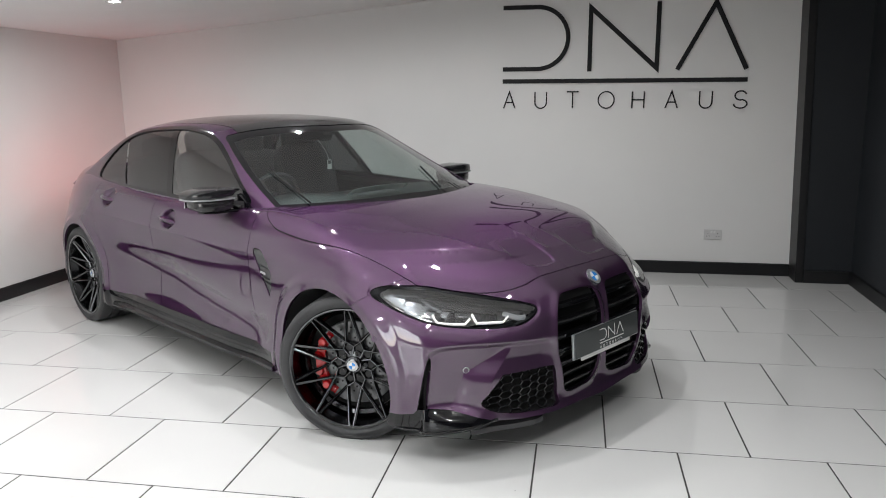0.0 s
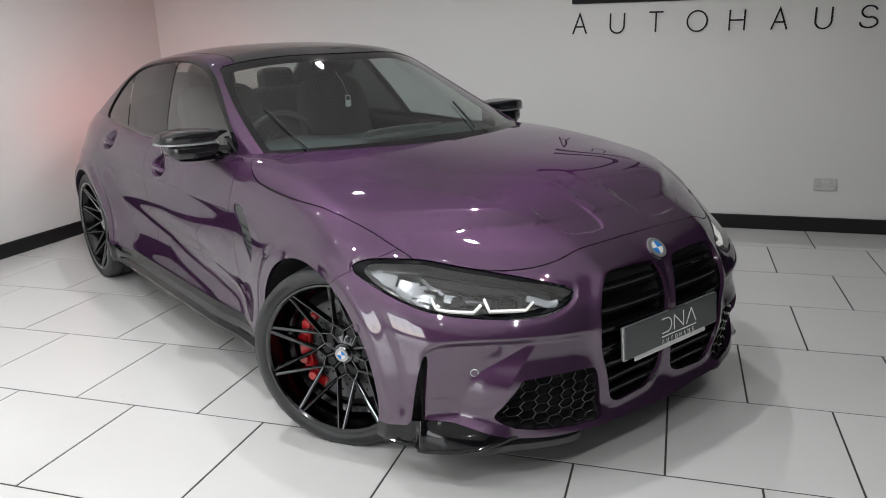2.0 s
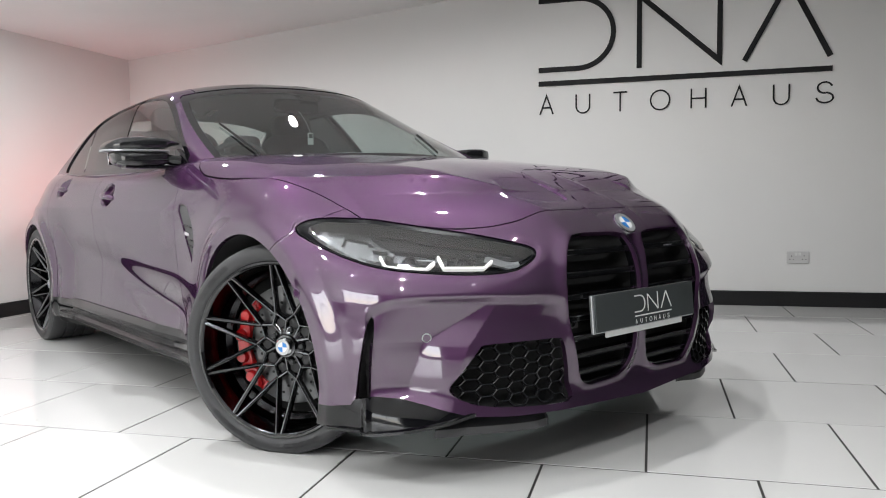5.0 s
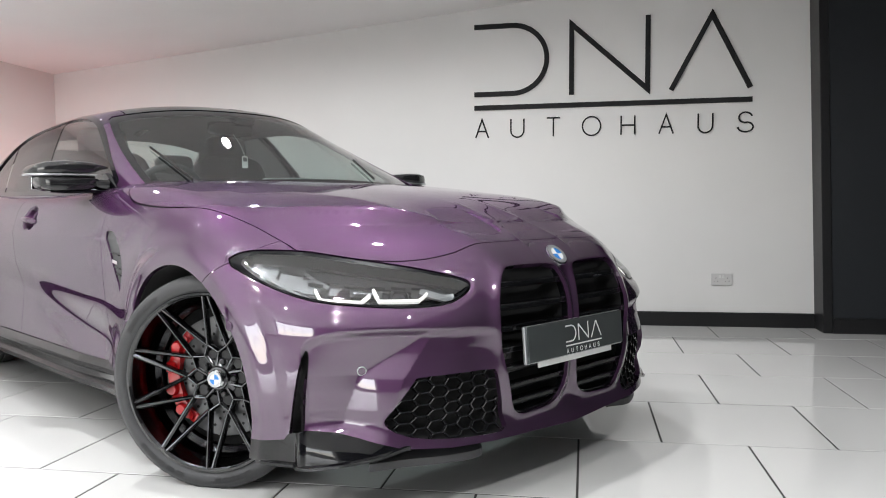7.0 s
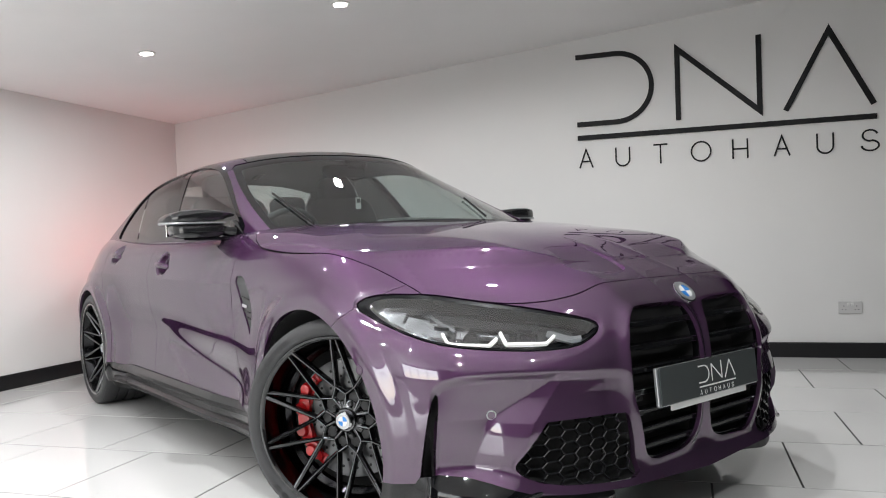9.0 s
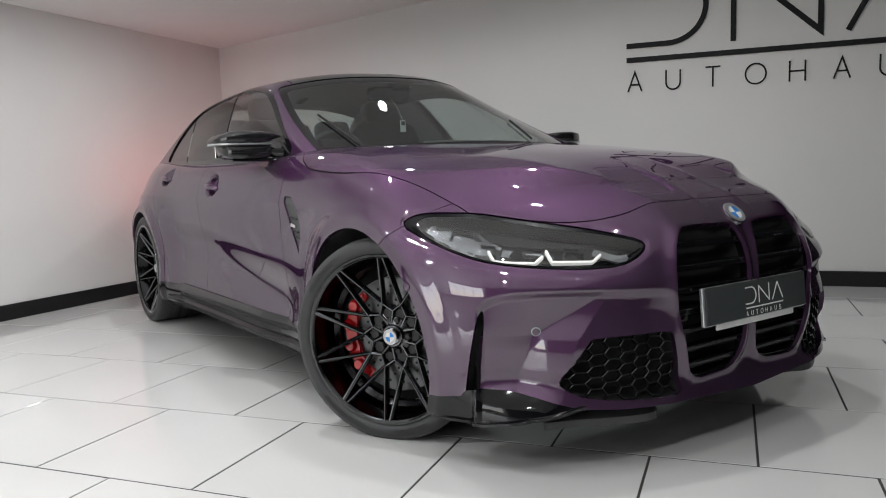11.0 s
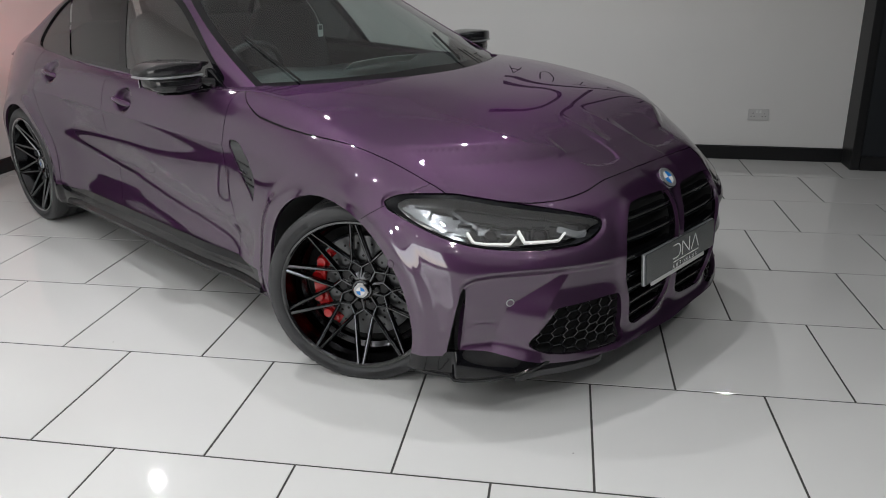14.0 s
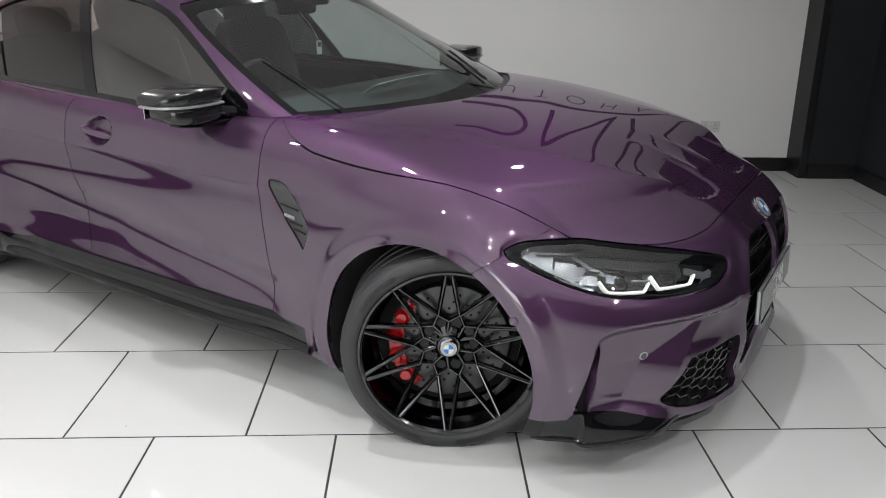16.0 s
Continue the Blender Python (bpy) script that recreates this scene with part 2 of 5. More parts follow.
def lathe(profile, steps=48, bm=None, axis="z"):
    """Turns a profile [(radius, height), ...] about an axis."""
    bm = bm or bmesh.new()
    put = {"z": lambda c, s, h: (c, s, h), "y": lambda c, s, h: (c, h, s), "x": lambda c, s, h: (h, c, s)}[axis]
    rings = []
    for i in range(steps):
        a = 2 * math.pi * i / steps
        rings.append([bm.verts.new(put(r * math.cos(a), r * math.sin(a), h)) for r, h in profile])
    for i in range(steps):
        p, q = rings[i], rings[(i + 1) % steps]
        for k in range(len(profile) - 1):
            bm.faces.new((p[k], q[k], q[k + 1], p[k + 1]))
    bmesh.ops.remove_doubles(bm, verts=bm.verts, dist=1e-6)
    bmesh.ops.recalc_face_normals(bm, faces=bm.faces)
    return bm


def tube(points, radius, sides=10, bm=None, taper=None):
    """A round bar along a path."""
    bm = bm or bmesh.new()
    pts = [Vector(p) for p in points]
    rings = []
    for i, p in enumerate(pts):
        d = (pts[min(i + 1, len(pts) - 1)] - pts[max(i - 1, 0)]).normalized()
        q = d.to_track_quat("Z", "Y").to_matrix()
        r = radius if taper is None else radius * taper[i]
        rings.append([bm.verts.new(p + q @ Vector((r * math.cos(a), r * math.sin(a), 0)))
                      for a in (2 * math.pi * k / sides for k in range(sides))])
    for a, b in zip(rings, rings[1:]):
        for k in range(sides):
            bm.faces.new((a[k], a[(k + 1) % sides], b[(k + 1) % sides], b[k]))
    bm.faces.new(rings[0][::-1])
    bm.faces.new(rings[-1])
    return bm


# ---- room ----
WT = 0.12
floor_base = part("floor", box(LEFT_X - WT, RIGHT_X + 0.5, FRONT_Y - WT, BACK_Y + WT, -0.12, -0.0016), GROUT)
tagged(floor_base, "cream porcelain tile floor with dark grout in half bond", "floor", kind="structure")


def wall(name, bm, label, mat=WALL):
    return tagged(part(name, bm, mat), label, "wall", kind="structure")


H_TOP = 3.0
wall("wall_north", box(LEFT_X - WT, RIGHT_X + 0.5, BACK_Y, BACK_Y + WT, -0.05, H_TOP), "white painted showroom wall behind the car")
wall("wall_west", box(LEFT_X - WT, LEFT_X, FRONT_Y, BACK_Y, -0.05, H_TOP), "white painted side wall")
PX, PY = 2.65, 3.375
wall("wall_east", box(RIGHT_X, RIGHT_X + WT, FRONT_Y, PY, -0.05, H_TOP), "blue-black painted side wall", NAVY_PAINT)


def leaning(bm, lean=0.022):
    for v in bm.verts:
        v.co.x -= lean * v.co.z
    return bm


wall("wall_pier", leaning(box(PX + 0.06, RIGHT_X + WT, PY, BACK_Y, -0.05, H_TOP)), "blue-black painted pier in the corner, a little out of plumb", NAVY_PAINT)
wall("trim_corner", leaning(box(PX, PX + 0.06, PY - 0.012, BACK_Y, -0.05, H_TOP, 0.004)), "black satin timber trim on the pier", BLACK_PAINT)
# the unseen street side: a glazed front, its white part set to brighten reflections
WIN = (-3.45, -0.75, 0.30, 2.05)
WHITE_END = -0.6
_b = bmesh.new()
for x0, x1, z0, z1 in ((LEFT_X, WIN[0], -0.05, H_TOP), (WIN[1], WHITE_END, -0.05, H_TOP), (WIN[0], WIN[1], -0.05, WIN[2]), (WIN[0], WIN[1], WIN[3], H_TOP)):
    box(x0, x1, FRONT_Y - WT, FRONT_Y, z0, z1, bm=_b)
wall("wall_south", _b, "unseen end wall with a wide window, white to brighten reflections")
wall("wall_south_dark", box(WHITE_END, RIGHT_X, FRONT_Y - WT, FRONT_Y, -0.05, H_TOP), "unseen blue-black part of the end wall", NAVY_PAINT)
_x0, _x1 = LEFT_X - WT, RIGHT_X + 0.5
_c = [(_x0, ceiling_z(_x0)), (_x1, ceiling_z(_x1)), (_x1, ceiling_z(_x1) + 0.15), (_x0, ceiling_z(_x0) + 0.15)]
tagged(part("ceiling", prism(_c, FRONT_Y - WT, BACK_Y + WT, to=lambda a, b, c: (a, c, b)), CEILING),
       "white painted ceiling sloping up from the side wall", "ceiling", kind="structure")


def skirting(name, x0, x1, y0, y1, h=0.105):
    b = box(x0, x1, y0, y1, -0.01, h)
    top = [e for e in b.edges if all(abs(v.co.z - h) < 1e-6 for v in e.verts)]
    bmesh.ops.bevel(b, geom=top, offset=0.006, segments=2, affect="EDGES")
    tagged(part(name, b, BLACK_PAINT), "black satin skirting board along the wall", "skirting board", kind="structure")


skirting("baseboard", LEFT_X, PX, BACK_Y - 0.018, BACK_Y)
skirting("baseboard", LEFT_X, LEFT_X + 0.018, FRONT_Y, BACK_Y - 0.018)
skirting("baseboard", PX + 0.06, RIGHT_X, PY - 0.018, PY)
skirting("baseboard", RIGHT_X - 0.018, RIGHT_X, FRONT_Y, PY - 0.018)
_w = empty("window_1", pose(0, FRONT_Y - 0.06, 0), "wide shop window with a dark frame", "window", kind="structure")
for i in range(5):
    x = WIN[0] + (WIN[1] - WIN[0]) * i / 4
    part("mullion", box(x - 0.03, x + 0.03, -0.03, 0.03, WIN[2], WIN[3], 0.004), SATIN_BLACK, _w)
for z in (WIN[2], WIN[3]):
    part("rail", box(WIN[0], WIN[1], -0.028, 0.028, z - 0.03, z + 0.03, 0.004), SATIN_BLACK, _w)

# ---- wall sign ----
SX, SZ = 0.203, 1.668
sign = empty("wall_sign", pose(SX, BACK_Y, SZ, 0, 0.7, 0), "black cut-out lettering with a thin rule, fixed to the white wall", "sign")
SW = 2.022


def on_wall(a, b, c):
    return (a, -c, b)


def stroke_path(pts, width, depth=0.014):
    """A mitred ribbon along a path in the wall's plane."""
    n = len(pts)
    left, right = [], []
    for i in range(n):
        p = Vector(pts[i])
        d0 = (p - Vector(pts[i - 1])).normalized() if i else None
        d1 = (Vector(pts[i + 1]) - p).normalized() if i < n - 1 else None
        d = ((d0 or d1) + (d1 or d0)).normalized()
        nn = Vector((-d.y, d.x))
        k = nn.dot(Vector((-(d1 or d0).y, (d1 or d0).x)))
        off = nn * (width / 2 / max(k, 0.35))
        left.append(tuple(p + off))
        right.append(tuple(p - off))
    bm = bmesh.new()
    for i in range(n - 1):
        prism([right[i], right[i + 1], left[i + 1], left[i]], 0, depth, bm, on_wall)
    bmesh.ops.remove_doubles(bm, verts=bm.verts, dist=1e-5)
    bmesh.ops.recalc_face_normals(bm, faces=bm.faces)
    return bm


LW = 0.036
_dpath = [(0, 0.617), (0.295, 0.617)] + [(0.295 + 0.262 * math.sin(a), 0.360 + 0.257 * math.cos(a)) for a in (math.pi * k / 24 for k in range(1, 24))] + [(0.295, 0.103), (0, 0.103)]
part("letter_d", stroke_path(_dpath, LW), SIGN_BLACK, sign)
part("letter_n", stroke_path([(0.742, 0.078), (0.742, 0.60), (1.295, 0.10), (1.295, 0.637)], LW), SIGN_BLACK, sign)
part("letter_a", stroke_path([(1.462, 0.085), (1.742, 0.618), (2.008, 0.085)], LW), SIGN_BLACK, sign)
part("rule", stroke_path([(0, 0), (SW, 0)], LW), SIGN_BLACK, sign)


TH = 0.140
_letters = {"a": [[(0, 0), (0.05, TH), (0.1, 0)], [(0.018, 0.05), (0.082, 0.05)]],
            "t": [[(0, TH), (0.1, TH)], [(0.05, TH), (0.05, 0)]],
            "h": [[(0.002, 0), (0.002, TH)], [(0.1, 0), (0.1, TH)], [(0.002, TH / 2), (0.1, TH / 2)]],
            "u": [[(0, TH), (0, 0.05)] + [(0.05 - 0.05 * math.cos(a), 0.05 - 0.05 * math.sin(a)) for a in (math.pi * k / 12 for k in range(1, 12))] + [(0.1, 0.05), (0.1, TH)]],
            "o": [[(0.06 + 0.067 * math.cos(a), TH / 2 + TH / 2 * math.sin(a)) for a in (2 * math.pi * k / 28 for k in range(29))]],
            "s": [[(0.05 + 0.045 * math.cos(a), 0.103 + 0.037 * math.sin(a)) for a in (math.pi * k / 12 for k in range(1, 19))]
                  + [(0.05 + 0.052 * math.cos(a), 0.035 + 0.035 * math.sin(a)) for a in (math.pi / 2 - math.pi * k / 12 for k in range(1, 19))]]}
for i, ch in enumerate("autohaus"):
    bm = bmesh.new()
    for path in _letters[ch]:
        b2 = stroke_path([(x + 0.01 + i * (SW - 0.103) / 7, z - 0.231) for x, z in path], 0.011, 0.008)
        tmp = bpy.data.meshes.new("tmp")
        b2.to_mesh(tmp)
        b2.free()
        bm.from_mesh(tmp)
        bpy.data.meshes.remove(tmp)
    part("small_letter_" + ch, bm, SIGN_BLACK, sign)

# ---- socket ----
sock = empty("wall_socket", pose(2.02, BACK_Y, 0.346), "white double wall socket with two rocker switches", "socket")
part("faceplate", box(-0.073, 0.073, -0.011, 0, -0.043, 0.043, 0.004, 2), SOCKET_GREY, sock)
for sx in (-0.036, 0.036):
    part("rocker_switch", box(sx * 0.33 - 0.008, sx * 0.33 + 0.008, -0.015, -0.009, 0.012, 0.032, 0.002), WHITE_PLASTIC, sock)
    for dx, dz, w, h in ((0, 0.010, 0.004, 0.008), (-0.011, -0.014, 0.006, 0.004), (0.011, -0.014, 0.006, 0.004)):
        part("pin_hole", box(sx * 1.1 + dx - w / 2, sx * 1.1 + dx + w / 2, -0.0125, -0.009, dz - h / 2, dz + h / 2), MATT_BLACK, sock)

# ---- downlights ----
tilt = math.degrees(math.atan(CEIL_RISE))
_first = None
for lx, ly in LAMPS:
    m = pose(lx, ly, ceiling_z(lx), 0, -tilt, 0)
    if _first is None:
        _first = empty("ceiling_downlight", m, "round recessed white ceiling downlight, lit", "downlight", "ceiling downlights")
        part("bezel", lathe([(0.038, -0.002), (0.045, -0.008), (0.058, -0.006), (0.06, 0.001), (0.038, 0.001)], 40), WHITE_PLASTIC, _first, smooth=True)
        part("bulb", lathe([(0.0, -0.004), (0.03, -0.004), (0.037, -0.002), (0.037, 0.001)], 32), LAMP_GLOW, _first, smooth=True)
    else:
        copy_thing(_first, m)

# ---- floor tiles, half bond, turned a little to the walls ----
TILE_X, TILE_Y, PITCH, SKEW = -0.0745, 0.0145, 0.603, 0.033


def tile_corner(row, half):
    a, b = half * PITCH / 2, row * PITCH
    return TILE_X + a - b * SKEW, TILE_Y + b + a * SKEW


def clipped(poly, x0, x1, y0, y1):
    for axis, lim, keep in ((0, x0, 1), (0, x1, -1), (1, y0, 1), (1, y1, -1)):
        out = []
        for p, q in zip(poly, poly[1:] + poly[:1]):
            a, b = (p[axis] - lim) * keep, (q[axis] - lim) * keep
            if a >= 0:
                out.append(p)
            if a * b < 0:
                t = a / (a - b)
                out.append((p[0] + t * (q[0] - p[0]), p[1] + t * (q[1] - p[1])))
        poly = out
        if not poly:
            return []
    return poly


def tile_shape(poly):
    """A slab with a small eased edge; the outline is about the tile's own middle."""
    bm = prism(poly, -0.0035, 0.0)
    top = [e for e in bm.edges if all(abs(v.co.z) < 1e-7 for v in e.verts)]
    bmesh.ops.bevel(bm, geom=top, offset=0.0012, segments=1, affect="EDGES")
    return bm_mesh("tile", bm)


_half = (PITCH - 0.0070) / 2
_square = [(-_half, -_half), (_half, -_half), (_half, _half), (-_half, _half)]
_ang = math.atan(SKEW)
_whole = tile_shape(_square)
_rng = random.Random(4)
for row in range(-11, 7):
    for half in range(-14, 14):
        if (half - row) % 2:
            continue
        cx, cy = (a / 2 + b / 2 for a, b in zip(tile_corner(row, half), tile_corner(row + 1, half + 2)))
        turn = Matrix.Rotation(_ang, 2)
        poly = [tuple(Vector((cx, cy)) + turn @ Vector(p)) for p in _square]
        inside = clipped(poly, LEFT_X - 0.02, RIGHT_X + 0.02, FRONT_Y - 0.02, BACK_Y + 0.02)
        if len(inside) < 3:
            continue
        m = pose(cx, cy, _rng.uniform(-0.0003, 0.0003), _rng.uniform(-0.05, 0.05), _rng.uniform(-0.05, 0.05), math.degrees(_ang))
        if inside == poly:
            me = _whole
        else:
            back = Matrix.Rotation(-_ang, 2)
            me = tile_shape([tuple(back @ (Vector(p) - Vector((cx, cy)))) for p in inside])
        part("tile", me, TILE, floor_base, m=m)

# ---- the car: its outer skin as smooth fields, cut into panels ----
CAR_X, CAR_Y, CAR_TURN = 0.408, 0.712, -32.3
WHEELBASE = 2.857
ARCH_Z, ARCH_R = 0.332, 0.373


def curve(xs, ys):
    """A smooth curve through a few design points (monotone cubic)."""
    xs, ys = np.array(xs, float), np.array(ys, float)
    h, d = np.diff(xs), np.diff(ys) / np.diff(xs)
    mm = np.r_[d[0], np.where(d[:-1] * d[1:] > 0, 2 * d[:-1] * d[1:] / np.where(d[:-1] + d[1:] == 0, 1, d[:-1] + d[1:]), 0), d[-1]]

    def f(q):
        q = np.clip(np.asarray(q, float), xs[0], xs[-1])
        i = np.clip(np.searchsorted(xs, q) - 1, 0, len(xs) - 2)
        t = (q - xs[i]) / h[i]
        return ((1 + 2 * t) * (1 - t) ** 2 * ys[i] + t * (1 - t) ** 2 * h[i] * mm[i] + t * t * (3 - 2 * t) * ys[i + 1] + t * t * (t - 1) * h[i] * mm[i + 1])

    return f


def sstep(a, b, q):
    t = np.clip((q - a) / (b - a), 0, 1)
    return t * t * (3 - 2 * t)


def smax(a, b, k):
    h = np.clip(k - np.abs(a - b), 0, None) / k
    return np.maximum(a, b) + h * h * k / 4


def rounded(pts, turns=2):
    """Chaikin's corner cutting of a closed outline."""
    p = np.array(pts, float)
    for _ in range(turns):
        q = np.roll(p, -1, axis=0)
        p = np.stack([0.75 * p + 0.25 * q, 0.25 * p + 0.75 * q], 1).reshape(-1, 2)
    return p


def outline_field(poly):
    """Signed distance to a closed outline, negative inside."""
    a = np.array(poly, float)
    b = np.roll(a, -1, axis=0)

    def f(px, py):
        px, py = np.asarray(px, float), np.asarray(py, float)
        best = np.full(px.shape, 1e9)
        inside = np.zeros(px.shape, bool)
        for (ax, ay), (bx, by) in zip(a, b):
            ex, ey = bx - ax, by - ay
            t = np.clip(((px - ax) * ex + (py - ay) * ey) / (ex * ex + ey * ey + 1e-12), 0, 1)
            best = np.minimum(best, np.hypot(px - ax - t * ex, py - ay - t * ey))
            inside ^= ((ay > py) != (by > py)) & (px < ex * (py - ay) / (ey + 1e-15) + ax)
        return np.where(inside, -best, best)

    lo, hi, cell = a.min(0) - 0.12, a.max(0) + 0.12, 0.0025
    gx, gy = np.arange(lo[0], hi[0] + cell, cell), np.arange(lo[1], hi[1] + cell, cell)
    table = f(*np.meshgrid(gx, gy, indexing="ij"))

    def quick(px, py):
        ux, uy = (np.asarray(px, float) - lo[0]) / cell, (np.asarray(py, float) - lo[1]) / cell
        cx, cy = np.clip(ux, 0, len(gx) - 1.001), np.clip(uy, 0, len(gy) - 1.001)
        i, j = cx.astype(int), cy.astype(int)
        s, t = cx - i, cy - j
        v = (table[i, j] * (1 - s) + table[i + 1, j] * s) * (1 - t) + (table[i, j + 1] * (1 - s) + table[i + 1, j + 1] * s) * t
        return v + cell * np.hypot(ux - cx, uy - cy)

    return quick


# nose profile on the middle line and at the corners, side profile, bonnet line
nose_mid = curve([0.08, 0.12, 0.15, 0.20, 0.235, 0.262, 0.32, 0.42, 0.52, 0.60, 0.66, 0.71, 0.76, 0.82], [0.78, 0.825, 0.842, 0.828, 0.814, 0.806, 0.815, 0.823, 0.832, 0.822, 0.800, 0.775, 0.72, 0.58])
nose_side = curve([0.08, 0.12, 0.15, 0.20, 0.235, 0.262, 0.32, 0.42, 0.52, 0.60, 0.66, 0.72, 0.78, 0.86], [0.74, 0.788, 0.806, 0.799, 0.792, 0.787, 0.803, 0.810, 0.812, 0.756, 0.665, 0.565, 0.47, 0.34])
side_w = curve([0.08, 0.16, 0.22, 0.30, 0.42, 0.55, 0.68, 0.78, 0.86, 0.92, 1.00, 1.12], [0.80, 0.868, 0.892, 0.896, 0.888, 0.896, 0.902, 0.899, 0.884, 0.860, 0.81, 0.72])
side_front = curve([0.08, 0.16, 0.22, 0.30, 0.42, 0.52, 0.60, 0.68, 0.78, 0.86, 0.92, 1.00, 1.12], [0.80, 0.858, 0.870, 0.880, 0.893, 0.901, 0.904, 0.902, 0.899, 0.884, 0.860, 0.81, 0.72])
bonnet_z = curve([-3.95, -3.8, -3.3, -2.9, -2.0, -1.0, -0.7, -0.45, -0.2, 0.0, 0.2, 0.4, 0.55, 0.66, 0.74, 0.82],
                 [1.04, 1.075, 1.085, 1.065, 1.02, 1.0, 1.0, 0.99, 0.968, 0.944, 0.914, 0.872, 0.822, 0.775, 0.733, 0.67])
crown = curve([-3.9, -2.8, -1.5, -0.7, -0.3, 0.0, 0.3, 0.5, 0.8], [0.12, 0.10, 0.075, 0.045, 0.050, 0.068, 0.120, 0.165, 0.10])
NOSE_N = 3.0
HANDLES = ((-1.575, 0.856), (-2.475, 0.912))

# openings in the nose, as seen from ahead (r, z)
KIDNEY = rounded([(0.055, 0.690), (0.158, 0.694), (0.255, 0.694), (0.292, 0.688), (0.330, 0.62), (0.348, 0.534), (0.338, 0.449), (0.322, 0.38), (0.290, 0.275), (0.252, 0.243),
                  (0.165, 0.245), (0.085, 0.250), (0.040, 0.280), (0.021, 0.350), (0.020, 0.536), (0.024, 0.610), (0.036, 0.668)], 1)
MESH = rounded([(0.358, 0.399), (0.366, 0.401), (0.495, 0.402), (0.590, 0.401), (0.600, 0.396), (0.634, 0.345), (0.668, 0.290), (0.660, 0.258), (0.596, 0.226), (0.43, 0.214), (0.312, 0.214), (0.320, 0.262), (0.345, 0.345)], 1)
# headlight and bumper cheek: seen at 45 degrees, (r - x, z)
LIGHT = rounded([(0.655, 0.720), (0.600, 0.746), (0.520, 0.755), (0.325, 0.749), (0.20, 0.734), (0.05, 0.717), (-0.10, 0.700), (-0.24, 0.679), (-0.340, 0.660), (-0.362, 0.642),
                 (-0.335, 0.618), (-0.265, 0.594), (-0.12, 0.590), (0.05, 0.597), (0.237, 0.610), (0.37, 0.633), (0.52, 0.674)], 1)
CHEEK = rounded([(-0.55, 0.520), (-0.30, 0.535), (-0.06, 0.544), (0.12, 0.542), (0.235, 0.530), (0.300, 0.508), (0.318, 0.47), (0.308, 0.40), (0.318, 0.30), (0.330, 0.20), (0.32, 0.12), (-0.55, 0.12)], 2)
CURTAIN = rounded([(0.286, 0.492), (0.312, 0.455), (0.340, 0.36), (0.366, 0.26), (0.380, 0.19), (0.312, 0.19), (0.302, 0.30), (0.286, 0.41), (0.279, 0.46)], 2)
f_kidney, f_mesh, f_light, f_cheek, f_curtain = (outline_field(o) for o in (KIDNEY, MESH, LIGHT, CHEEK, CURTAIN))
SCOOP = rounded([(0.43, 0.115), (0.55, 0.092), (0.625, 0.100), (0.660, 0.140), (0.655, 0.260), (0.625, 0.318), (0.55, 0.335), (0.43, 0.300)], 1)
f_scoop = outline_field(SCOOP)


def half_width(x, z):
    k = sstep(0.05, 0.30, x)
    w = side_w(z) * (1 - k) + side_front(z) * k
    for cx, amp, spread in ((0.0, 0.047, 0.20), (-WHEELBASE, 0.062, 0.24)):
        rho = np.hypot(x - cx, (z - ARCH_Z) * 1.0)
        w = w + amp * 0.62 * np.exp(-(np.clip(rho - 0.428, 0, None) / (spread * 0.85)) ** 2) * (1 - sstep(0.70, 0.93, z))
        w = w + amp * 0.40 * (1 - sstep(0.405, 0.470, rho)) * (1 - sstep(0.66, 0.82, z)) - 0.005 * (1 - sstep(0.38, 0.43, rho))
    # the sill swells out, the doors are hollow above it and carry a soft shoulder line
    mid = sstep(-0.45, -0.75, x) * sstep(-2.6, -2.2, x)
    hollow = np.interp(x, [-2.3, -1.55, -0.65], [0.56, 0.525, 0.37])
    w = w + mid * (0.012 * np.exp(-((z - 0.25) / 0.05) ** 2) - 0.020 * np.exp(-((z - hollow) / 0.085) ** 2))
    crease = 0.775 + 0.03 * sstep(-0.5, -2.9, x)
    w = w + 0.007 * np.exp(-np.abs(z - crease) / 0.028) * sstep(-0.25, -0.8, x)
    for hx, hz in HANDLES:
        w = w - 0.032 * (1 - sstep(0.60, 1.0, np.hypot((x - hx) / 0.090, (z - hz) / 0.058)))
    w = w - 0.055 * sstep(-2.7, -3.5, x) * sstep(0.55, 0.85, z)
    return w - 0.010 * sstep(-2.9, -0.2, x) * sstep(0.75, 0.95, z)


